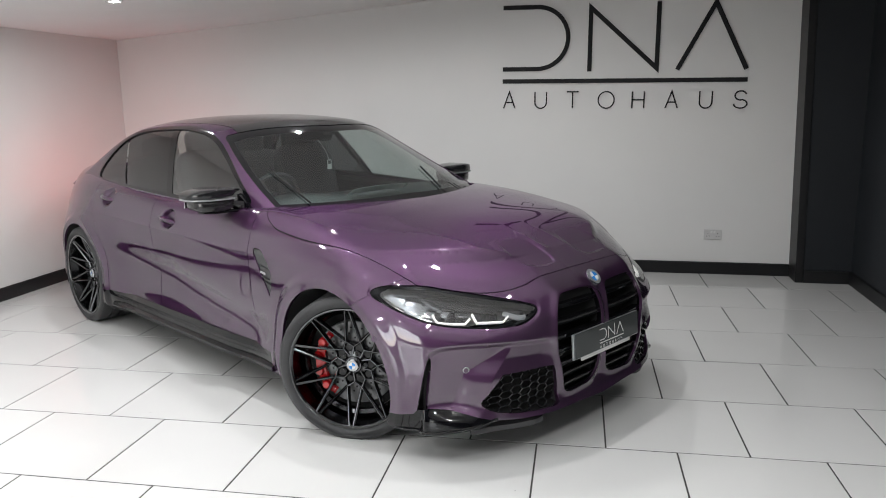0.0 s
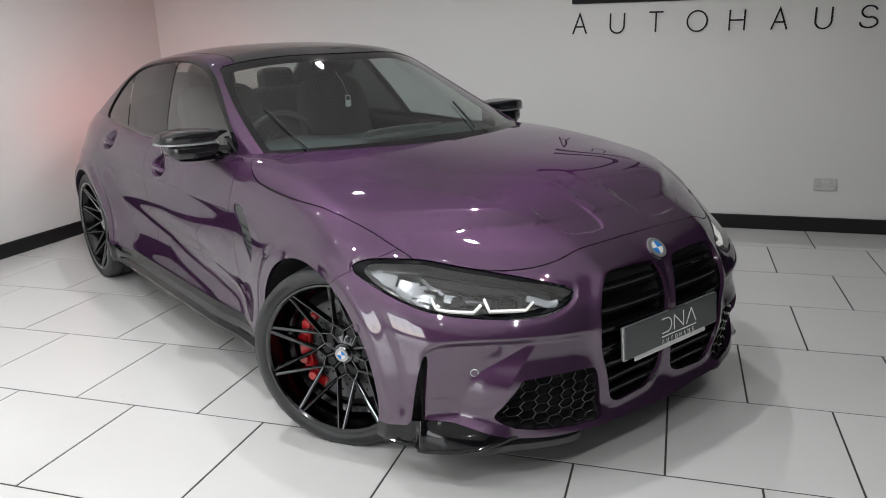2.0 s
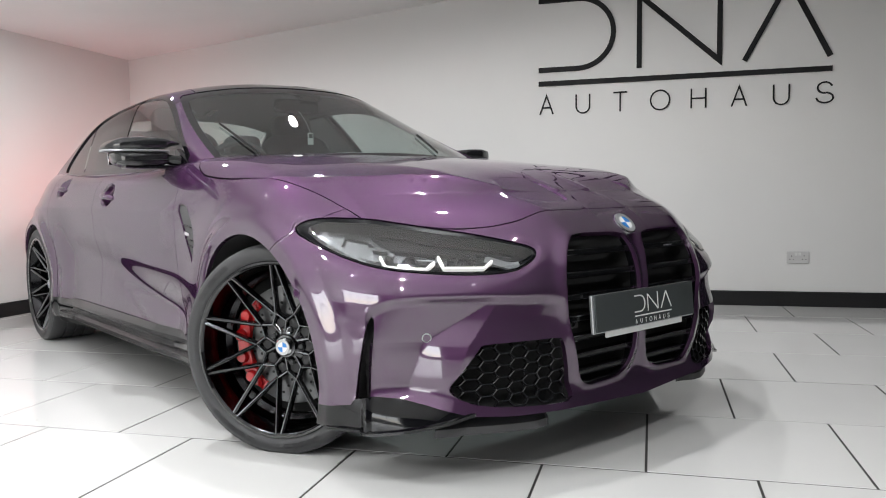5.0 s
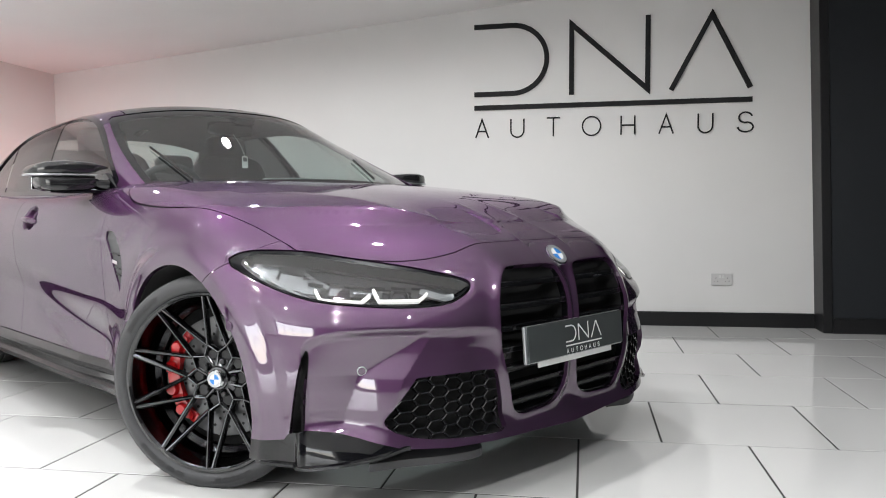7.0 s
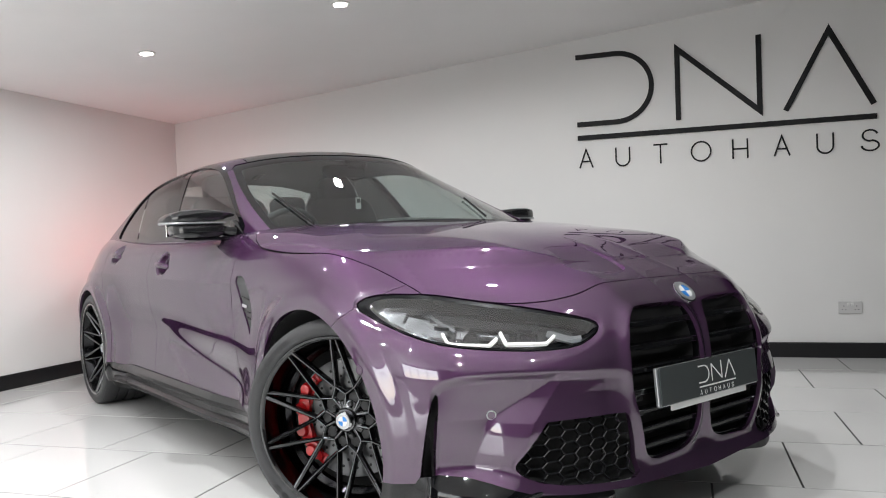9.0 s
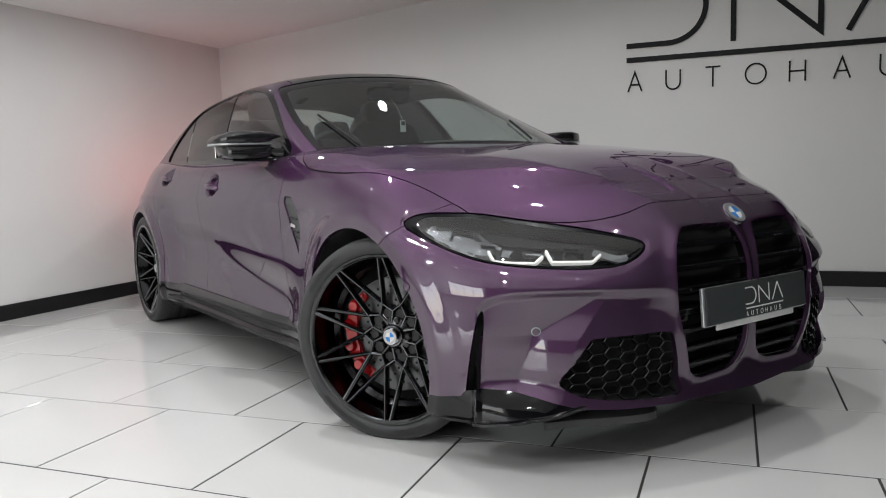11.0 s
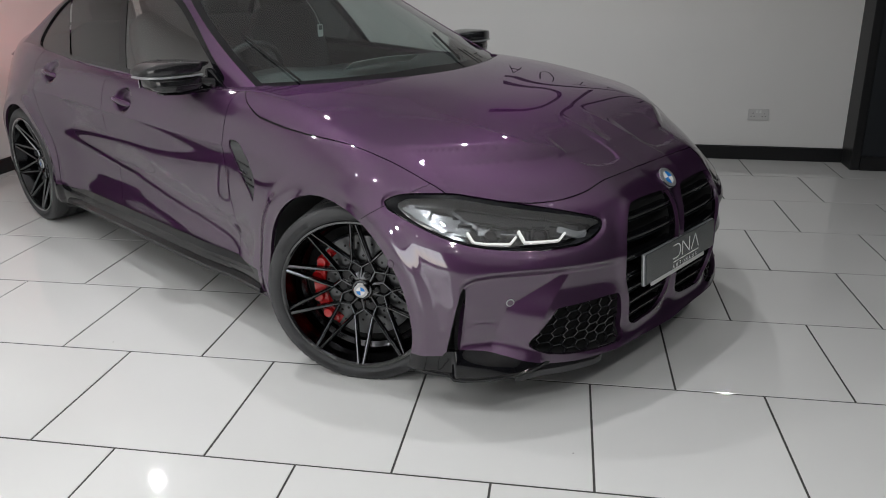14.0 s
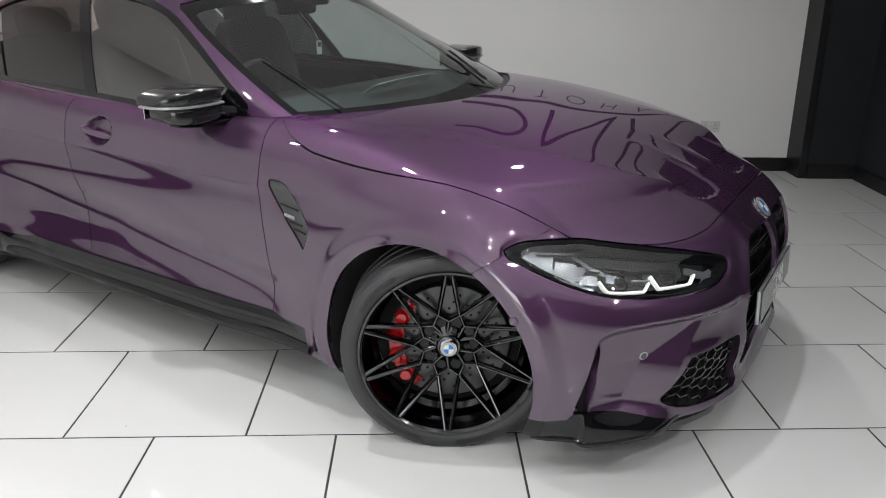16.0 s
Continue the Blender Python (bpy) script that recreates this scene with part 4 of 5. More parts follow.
_post = side_glass.cut(np.abs(-1.735 - (side_glass.v[:, 2] - 1.0) * 0.62 - side_glass.v[:, 0]) - 0.036)
for sd in (RIGHT, LEFT):
    car_part("door_post", panel_mesh("door_post", _post.sunk(0.004), 0.01, sd), GLOSS_BLACK)

# ---- wheels ----
TYRE_R, RIM_R = 0.340, 0.281


def tyre_mesh(half=0.137):
    prof = [(RIM_R - 0.004, -half * 0.88), (RIM_R + 0.005, -half * 0.95), (RIM_R + 0.014, -half * 1.0), (RIM_R + 0.028, -half * 1.015), (TYRE_R - 0.022, -half * 0.995), (TYRE_R - 0.010, -half * 0.955), (TYRE_R - 0.003, -half * 0.89)]
    top = [(TYRE_R, -half * 0.80)]
    for gx in (-0.40, 0.0, 0.40):
        c = gx * half
        top += [(TYRE_R, c - 0.006), (TYRE_R - 0.007, c - 0.0045), (TYRE_R - 0.007, c + 0.0045), (TYRE_R, c + 0.006)]
    top += [(TYRE_R, half * 0.80)]
    return lathe(prof + top + [(r, -h) for r, h in prof[::-1]], 96, axis="y")


SIDEWALL_MARK = plain("worn_sidewall_mark", (0.040, 0.040, 0.042), 0.55, grain=120, bump=0.05)
_shared = {}


def tread_mesh(half):
    """Rows of slanted blocks standing just proud of the carcass."""
    if ("tread", half) in _shared:
        return _shared["tread", half]
    bm = bmesh.new()
    for row, (y0, y1, n, slant) in enumerate(((-0.915, -0.47, 66, 0.03), (-0.33, -0.06, 54, 0.05), (0.06, 0.33, 54, -0.05), (0.47, 0.915, 66, -0.03))):
        for i in range(n):
            a = 2 * math.pi * (i + 0.3 * row) / n
            d = 2 * math.pi / n * 0.80
            vs = []
            for rad in (TYRE_R - 0.004, TYRE_R + 0.0009):
                for y, sh in ((y0, 0), (y1, slant)):
                    for e in (0, d):
                        drop = 0.004 if abs(y) > 0.8 else 0.0
                        t = a + sh + e
                        vs.append(bm.verts.new(((rad - drop) * math.sin(t), y * half, (rad - drop) * math.cos(t))))
            for f in ((4, 5, 7, 6), (0, 1, 5, 4), (2, 6, 7, 3), (0, 4, 6, 2), (1, 3, 7, 5)):
                bm.faces.new([vs[k] for k in f])
    bmesh.ops.recalc_face_normals(bm, faces=bm.faces)
    _shared["tread", half] = bm_mesh("tread", bm)
    return _shared["tread", half]


def sidewall_bars(half, start, span):
    """A row of short bars where the moulded writing stands."""
    bm = bmesh.new()
    n = 5
    for i in range(n):
        a0, a1 = radians(start + span * i / n), radians(start + span * (i + 0.72) / n)
        vs = []
        for rad, y in ((TYRE_R - 0.040, -half * 1.014), (TYRE_R - 0.024, -half * 1.003)):
            for a in (a0, a1):
                vs.append(bm.verts.new((rad * math.sin(a), y - 0.0008, rad * math.cos(a))))
        bm.faces.new((vs[0], vs[1], vs[3], vs[2]))
    bmesh.ops.solidify(bm, geom=bm.faces[:], thickness=0.0015)
    return bm


def make_wheel(m, half=0.137):
    """A wheel whose face looks along -y of its own axes."""
    w = part("wheel", lathe([(RIM_R - 0.006, half * 0.78), (RIM_R - 0.018, half * 0.70), (RIM_R - 0.030, 0.0), (RIM_R - 0.024, -half * 0.55), (RIM_R - 0.016, -half * 0.70), (RIM_R - 0.010, -half * 0.90),
                             (RIM_R, -half * 0.96), (RIM_R + 0.004, -half * 0.90)], 96, axis="y"), BARREL_BLACK, car, "black alloy wheel with a fine web of forked spokes", m, True)
    part("rim_barrel", lathe([(RIM_R - 0.040, half * 0.6), (RIM_R - 0.044, 0.01), (0.10, 0.02)], 48, axis="y"), MATT_BLACK, w, smooth=True)
    part("barrel_step", lathe([(RIM_R - 0.036, 0.0), (RIM_R - 0.046, -0.006), (RIM_R - 0.046, -0.016), (RIM_R - 0.030, -0.030), (RIM_R - 0.026, -half * 0.5)], 72, axis="y"), BARREL_BLACK, w, smooth=True)
    part("tyre", tyre_mesh(half), RUBBER, w, "black low-profile tyre", smooth=True)
    part("tread", tread_mesh(half), RUBBER, w, "black tread blocks")
    for a0, ln in ((150, 26), (196, 34), (20, 22), (300, 30)):
        part("sidewall_mark", sidewall_bars(half, a0, ln), SIDEWALL_MARK, w)
    part("rim_edge", lathe([(RIM_R - 0.009, -half * 0.95), (RIM_R - 0.005, -half * 0.985), (RIM_R + 0.002, -half * 0.985), (RIM_R + 0.005, -half * 0.95)], 96, axis="y"), SLAT_BLACK, w, "glossy black rim edge", smooth=True)
    face = -half * 0.56

    def at(rad, ang, y):
        return (rad * math.sin(ang), y, rad * math.cos(ang))

    def rib(r0, a0, r1, a1, w0, w1, y0, y1, deep=0.020):
        bm = bmesh.new()
        ring = []
        for rad, ang, wd, y in ((r0, a0, w0, y0), (r1, a1, w1, y1)):
            p = Vector(at(rad, ang, y))
            ring.append((p, wd))
        d = (ring[1][0] - ring[0][0])
        d.y = 0
        d.normalize()
        nn = Vector((-d.z, 0, d.x))
        vs = []
        for p, wd in ring:
            vs.append([bm.verts.new(p + nn * wd * 0.5 + Vector((0, 0.0060, 0))), bm.verts.new(p + nn * wd * 0.14), bm.verts.new(p - nn * wd * 0.14),
                       bm.verts.new(p - nn * wd * 0.5 + Vector((0, 0.0060, 0))), bm.verts.new(p - nn * wd * 0.6 + Vector((0, deep, 0))), bm.verts.new(p + nn * wd * 0.6 + Vector((0, deep, 0)))])
        for k in range(6):
            bm.faces.new((vs[0][k], vs[0][(k + 1) % 6], vs[1][(k + 1) % 6], vs[1][k]))
        bm.faces.new(vs[0][::-1])
        bm.faces.new(vs[1])
        bmesh.ops.recalc_face_normals(bm, faces=bm.faces)
        return bm

    step = 2 * math.pi / 10
    arm = radians(7.2)
    meshes = {}

    def put(name, key, make, turn):
        if key not in meshes:
            meshes[key] = bm_mesh(name, make())
        part(name, meshes[key], WHEEL_BLACK, w, m=Matrix.Rotation(turn, 4, "Y"))

    for k in range(10):
        t = step * k
        for sgn in (1, -1):
            put("spoke", ("out", sgn), lambda: rib(RIM_R - 0.003, sgn * radians(1.7), 0.112, sgn * radians(17.6), 0.0160, 0.0125, -half * 0.94, face + 0.012), t)
            put("web", ("web", sgn), lambda: rib(0.112, sgn * radians(17.6), 0.084, 0.0, 0.0125, 0.0125, face + 0.016, face + 0.020), t)
        put("spoke", ("in", k % 2), lambda: rib(0.085, 0.0, 0.040, radians(9) * (1 if k % 2 else -1), 0.014, 0.019, face + 0.022, face + 0.020, 0.045), t)
    hub = part("hub", lathe([(0.0, face + 0.012), (0.036, face + 0.012), (0.042, face + 0.020), (0.060, face + 0.026), (0.075, face + 0.045), (0.078, face + 0.09)], 40, axis="y"), WHEEL_BLACK, w, smooth=True)
    cap = part("hub_cap", lathe([(0.0, face - 0.004), (0.026, face - 0.003), (0.030, face + 0.001), (0.031, face + 0.014)], 40, axis="y"), CHROME, w, "chrome-ringed round hub cap", smooth=True)
    roundel(cap, Matrix.Translation((0, face - 0.0045, 0)) @ pose(0, 0, 0, 90, 0, 0), 0.0245)
    for k in range(5):
        a = 2 * math.pi * k / 5 + 0.3
        part("wheel_bolt", lathe([(0.0, 0.0), (0.008, 0.0), (0.009, 0.012)], 10, axis="y"), SATIN_BLACK, w, m=Matrix.Translation(at(0.056, a, face + 0.014)))
    # brake disc and caliper behind the spokes
    disc = part("brake_disc", lathe([(0.095, -0.028), (0.195, -0.028), (0.197, -0.026), (0.197, 0.002), (0.095, 0.002)], 64, axis="y"), STEEL, w, "drilled steel brake disc", smooth=False)
    for k in range(20):
        for j, rad in enumerate((0.118, 0.141, 0.166)):
            a = 2 * math.pi * (k + j * 0.33) / 20
            part("drill_hole", drill_mesh(), MATT_BLACK, disc, m=Matrix.Translation(at(rad, a, -0.0285)))
    part("disc_bell", lathe([(0.0, -0.045), (0.092, -0.045), (0.100, -0.028)], 40, axis="y"), SATIN_BLACK, w, smooth=True)
    return w


_drill = []


def drill_mesh():
    if not _drill:
        _drill.append(bm_mesh("drill_hole", lathe([(0.0, -0.0005), (0.0050, -0.0005), (0.0050, 0.001)], 8, axis="y")))
    return _drill[0]


def roundel(parent, m, radius):
    """A round badge: dark ring, blue and white quarters."""
    part("ring", lathe([(radius, 0.0), (radius, 0.0016), (radius * 0.66, 0.0018), (radius * 0.66, 0.0)], 40), SILVER, parent, m=m)
    for k in range(4):
        pts = [(0, 0)] + [(radius * 0.66 * math.cos(a), radius * 0.66 * math.sin(a)) for a in (math.pi / 2 * (k + j / 8) for j in range(9))]
        part("quarter", prism(pts, 0.0002, 0.0014), BADGE_BLUE if k % 2 == 0 else WHITE_PLASTIC, parent, m=m)


def caliper(parent_m):
    bm = bmesh.new()
    out = []
    a0, a1 = radians(-146), radians(-40)
    for i in range(13):
        a = a0 + (a1 - a0) * i / 12
        out.append((0.190 * math.sin(a), 0.190 * math.cos(a)))
    for i in range(13):
        a = a1 + (a0 - a1) * i / 12
        rad = 0.148 if 2 < i < 10 else 0.158
        out.append((rad * math.sin(a), rad * math.cos(a)))
    bm = prism(out, -0.048, 0.03, to=lambda a, b, c: (a, c, b))
    bmesh.ops.bevel(bm, geom=[e for e in bm.edges if abs(e.verts[0].co.y - e.verts[1].co.y) < 1e-6 and e.verts[0].co.y < -0.04], offset=0.010, segments=3, affect="EDGES")
    ob = part("brake_caliper", bm, CALIPER_RED, car, "glossy red brake caliper", parent_m, True)
    for a in (-128, -105, -81, -58):
        part("piston_boss", lathe([(0.0, -0.062), (0.016, -0.062), (0.021, -0.055), (0.022, -0.03)], 20, axis="y"), CALIPER_RED, ob, m=Matrix.Translation((0.178 * math.sin(radians(a)), 0, 0.178 * math.cos(radians(a)))), smooth=True)
    return ob


STEER = 31.0
for sd in (1, -1):
    mf = pose(0.0, -0.764 * sd, 0.334, 0, 0, STEER) @ pose(0, 0, 0, 0, 0, 0 if sd > 0 else 180)
    make_wheel(mf)
    caliper(mf)
    mr = pose(-WHEELBASE, -0.800 * sd, 0.336) @ pose(0, 0, 0, 0, 0, 0 if sd > 0 else 180)
    make_wheel(mr, 0.142)
    for cx in (0.0, -WHEELBASE):
        b = bmesh.new()
        rows = []
        for i in range(33):
            a = math.pi * (-0.14 + 1.28 * i / 32)
            ax, az = cx + (ARCH_R - 0.002) * math.cos(a), ARCH_Z + (ARCH_R - 0.002) * math.sin(a)
            rim = float(shoot(body_field, *(np.array([q]) for q in (ax, 0.3, max(az, 0.12), 0.0, 1.0, 0.0)), 1.0)[0][0][1]) - 0.014
            rows.append([b.verts.new((ax, -sd * r, az)) for r in (rim, 0.60, 0.42)])
        for p, q in zip(rows, rows[1:]):
            for k in range(2):
                b.faces.new((p[k], p[k + 1], q[k + 1], q[k]))
        part("wheel_arch_liner", b, MATT_BLACK, car, smooth=True)

# ---- finding places on the skin ----


@functools.lru_cache(maxsize=None)
def spot(kind, a, b):
    """A point of the right half and its normal: front (r, z), side (x, z), top (x, r), slant (r - x, z)."""
    one = np.ones(1)
    if kind == "front":
        args = (0.3 * one, a * one, b * one, one, 0 * one, 0 * one)
    elif kind == "side":
        args = (a * one, 0.5 * one, b * one, 0 * one, one, 0 * one)
    elif kind == "top":
        args = (a * one, b * one, 0.6 * one, 0 * one, 0 * one, one)
    else:
        h = math.sqrt(0.5)
        t = (0.15 if a > -0.1 else 0.25 - a * 0.3)
        args = (t * one, (a + t) * one, b * one, h * one, h * one, 0 * one)
    p, n = shoot(body_field, *args, 1.2)
    return Vector(p[0]), Vector(n[0])


def place(p, n, side=1, lift=0.0):
    """A pose in the car's axes whose Z is the normal and whose Y points up."""
    p = Vector((p.x, -p.y * side, p.z)) + Vector((n.x, -n.y * side, n.z)) * lift
    z = Vector((n.x, -n.y * side, n.z)).normalized()
    x = Vector((0, 0, 1)).cross(z).normalized()
    y = z.cross(x)
    return Matrix.Translation(p) @ Matrix((x, y, z)).transposed().to_4x4()


def carry(p, n, side, sink):
    return Vector((p.x - n.x * sink, -(p.y - n.y * sink) * side, p.z - n.z * sink))


def ribbon(points, normals, width, thick, bm=None):
    """A flat strip along a path, its face along the normals."""
    bm = bm or bmesh.new()
    rows = []
    for i, (p, n) in enumerate(zip(points, normals)):
        d = (points[min(i + 1, len(points) - 1)] - points[max(i - 1, 0)]).normalized()
        s = d.cross(n).normalized() * width / 2
        rows.append([bm.verts.new(p + s), bm.verts.new(p - s), bm.verts.new(p - s - n * thick), bm.verts.new(p + s - n * thick)])
    for a, b in zip(rows, rows[1:]):
        for k in range(4):
            bm.faces.new((a[k], a[(k + 1) % 4], b[(k + 1) % 4], b[k]))
    bm.faces.new(rows[0][::-1])
    bm.faces.new(rows[-1])
    bmesh.ops.recalc_face_normals(bm, faces=bm.faces)
    return bm


def crossings(outline, z):
    xs = []
    for (ax, az), (bx, bz) in zip(outline, np.roll(outline, -1, axis=0)):
        if (az > z) != (bz > z):
            xs.append(ax + (z - az) / (bz - az) * (bx - ax))
    return (min(xs), max(xs)) if len(xs) > 1 else None


# ---- kidney grille ----
for sd in (1, -1):
    grille = car_part("kidney_grille", bmesh.new(), GLOSS_BLACK, label="tall black kidney grille with horizontal double slats")
    for z in (0.640, 0.576, 0.512, 0.448, 0.390, 0.336, 0.284):
        span = crossings(KIDNEY, z)
        if span is None:
            continue
        # two thin grey ribbons, tilted up, imitate edge highlights on each black slat
        for dz, thick, sink in ((0.006, 0.0034, 0.012), (-0.008, 0.0026, 0.013), (-0.001, 0.0165, 0.016)):
            pts, nrm = [], []
            for k in range(9):
                r = span[0] + (span[1] - span[0]) * k / 8
                p, n = spot("front", r, z + dz)
                pts.append(Vector((p.x - sink, -r * sd, z + dz)))
                nrm.append(Vector((1, 0, 0.62)).normalized())
            part("slat" if thick > 0.01 else "slat_glint", ribbon(pts, nrm if thick < 0.01 else [Vector((1, 0, 0))] * 9, thick, 0.030 if thick > 0.01 else 0.005), GLOSS_BLACK if thick > 0.01 else SLAT_GLINT, grille)
    # thin dark surround inside the painted frame
    pts, nrm = [], []
    for r, z in list(KIDNEY) + [KIDNEY[0]]:
        p, n = spot("front", r, z)
        pts.append(Vector((p.x - 0.012, -r * sd, z)))
        nrm.append(Vector((1, 0, 0)))
    part("surround", ribbon(pts, nrm, 0.012, 0.02), GLOSS_BLACK, grille)
# small bright model mark on one slat
part("model_mark", box(0.800, 0.803, 0.165, 0.215, 0.629, 0.637, 0.0008), CHROME, car)

# ---- honeycomb lower grilles ----
HEX_W, HEX_H = 0.056, 0.034
for sd in (1, -1):
    bm = bmesh.new()
    done = set()
    for i in range(-2, 10):
        for j in range(-2, 9):
            cr, cz = 0.31 + i * HEX_W * 0.76, 0.20 + j * HEX_H + (HEX_H / 2 if i % 2 else 0)
            ring = [(cr + HEX_W / 2 * sx, cz + HEX_H / 2 * sz) for sx, sz in ((1.0, 0), (0.52, 1), (-0.52, 1), (-1.0, 0), (-0.52, -1), (0.52, -1))]
            for a, b in zip(ring, ring[1:] + ring[:1]):
                key = tuple(sorted(((round(a[0], 3), round(a[1], 3)), (round(b[0], 3), round(b[1], 3)))))
                if key in done:
                    continue
                done.add(key)
                mid = ((a[0] + b[0]) / 2, (a[1] + b[1]) / 2)
                if float(f_mesh(np.array(mid[0]), np.array(mid[1]))) > 0.004:
                    continue
                pts = []
                for r, z in (a, b):
                    p, n = spot("front", r, z)
                    pts.append(Vector((p.x - 0.020, -r * sd, z)))
                ribbon(pts, [Vector((1, 0, 0.2))] * 2, 0.0037, 0.010, bm)
    car_part("honeycomb_grille", bm, SLAT_BLACK, label="black honeycomb lower air intake")

# ---- number plate ----
plate = car_part("number_plate", box(-0.262, 0.262, -0.057, 0.057, 0.0, 0.012, 0.004, 2), SILVER, label="dark grey show plate with white lettering in a silver holder",
                 m=Matrix.Translation((0.836, 0, 0.455)) @ Matrix(((0, 0, 1), (1, 0, 0), (0, 1, 0))).to_4x4() @ pose(0, 0, 0, -4, 0, 0))
part("plate_face", box(-0.254, 0.262, -0.053, 0.057, 0.012, 0.0165, 0.002), PLATE_GREY, plate)
part("lower_plate", box(-0.20, 0.20, -0.074, -0.052, 0.002, 0.009, 0.002), WHITE_PLASTIC, plate)


def flat_strokes(paths, width, thick, m, mat, parent, name):
    bm = bmesh.new()
    for pts in paths:
        ribbon([Vector((a, b, 0)) for a, b in pts], [Vector((0, 0, 1))] * len(pts), width, thick, bm)
    return part(name, bm, mat, parent, m=m)


_k = 0.070 / 0.54
_pd = [(x * _k, (z - 0.095) * _k) for x, z in _dpath]
_pn = [(x * _k, (z - 0.095) * _k) for x, z in ((0.715, 0.078), (0.715, 0.62), (1.265, 0.10), (1.265, 0.655))]
_pa = [(x * _k, (z - 0.095) * _k) for x, z in ((1.435, 0.085), (1.735, 0.635), (2.015, 0.085))]
_mp = Matrix.Translation((-0.066, -0.013, 0.0178)) @ Matrix.Diagonal((0.75, 0.74, 1, 1))
for nm, pth in (("plate_letter_d", _pd), ("plate_letter_n", _pn[:2]), ("plate_letter_n", _pn[1:3]), ("plate_letter_n", _pn[2:]), ("plate_letter_a", _pa[:2]), ("plate_letter_a", _pa[1:]), ("plate_rule", [(0, -0.016), (0.262, -0.016)])):
    flat_strokes([pth], 0.0055, 0.001, _mp, WHITE_PLASTIC, plate, nm)
_ks = 0.0135 / TH
for i, ch in enumerate("autohaus"):
    flat_strokes([[((x + 0.012) * _ks - 0.066 + i * 0.0245, (z - 0.0) * _ks - 0.048) for x, z in path] for path in _letters[ch]], 0.0017, 0.0006, Matrix.Translation((0, 0, 0.0176)), WHITE_PLASTIC, plate, "plate_small_letter_" + ch)
radar = car_part("radar_block", box(0.772, 0.800, -0.325, -0.268, 0.415, 0.452, 0.005, 2), TRAY_GREY, label="small black radar sensor block")
part("radar_eye", lathe([(0.0, 0.002), (0.012, 0.001), (0.013, -0.004)], 20, axis="x"), GLOSS_BLACK, radar, m=Matrix.Translation((0.801, -0.296, 0.434)))

# ---- badge, sensors, tow cover ----
_p, _n = spot("front", 0.0, 0.712)
badge = car_part("bonnet_badge", lathe([(0.0, 0.004), (0.036, 0.0035), (0.041, 0.001), (0.041, -0.004)], 40), CHROME, label="round blue and white bonnet badge", m=place(_p, _n, 1, 0.002), smooth=True)
roundel(badge, Matrix.Translation((0, 0, 0.0042)), 0.0375)
for sd in (1, -1):
    _p, _n = spot("slant", 0.078, 0.420)
    sensor = car_part("parking_sensor", lathe([(0.0, 0.001), (0.0095, 0.001), (0.0105, 0.0), (0.0105, -0.004)], 24), PAINT, m=place(_p, _n, sd, 0.001), smooth=True)
    part("ring", lathe([(0.0105, 0.0012), (0.0128, 0.0016), (0.0138, 0.0004), (0.0138, -0.003)], 24), SILVER, sensor, smooth=True)
    _p, _n = spot("side", 0.313, 0.542)
    sensor = car_part("parking_sensor", lathe([(0.0, 0.001), (0.0095, 0.001), (0.0105, 0.0), (0.0105, -0.004)], 24), PAINT, m=place(_p, _n, sd, 0.001), smooth=True)
    part("ring", lathe([(0.0105, 0.0012), (0.0128, 0.0016), (0.0138, 0.0004), (0.0138, -0.003)], 24), PAINT, sensor, smooth=True)
pts, nrm = [], []
for k in range(41):
    _p, _n = spot("front", 0.415 + 0.031 * math.cos(2 * math.pi * k / 40), 0.461 + 0.031 * math.sin(2 * math.pi * k / 40))
    pts.append(carry(_p, _n, 1, 0.0003))
    nrm.append(Vector((_n.x, -_n.y, _n.z)))
car_part("tow_cover_joint", ribbon(pts, nrm, 0.0028, 0.003), MATT_BLACK, label="thin dark joint round the towing cover")

# ---- headlights ----


def light_path(pts, steps=5):
    out = []
    for (a, b), (c, d) in zip(pts, pts[1:]):
        out += [(a + (c - a) * k / steps, b + (d - b) * k / steps) for k in range(steps)]
    return out + [pts[-1]]


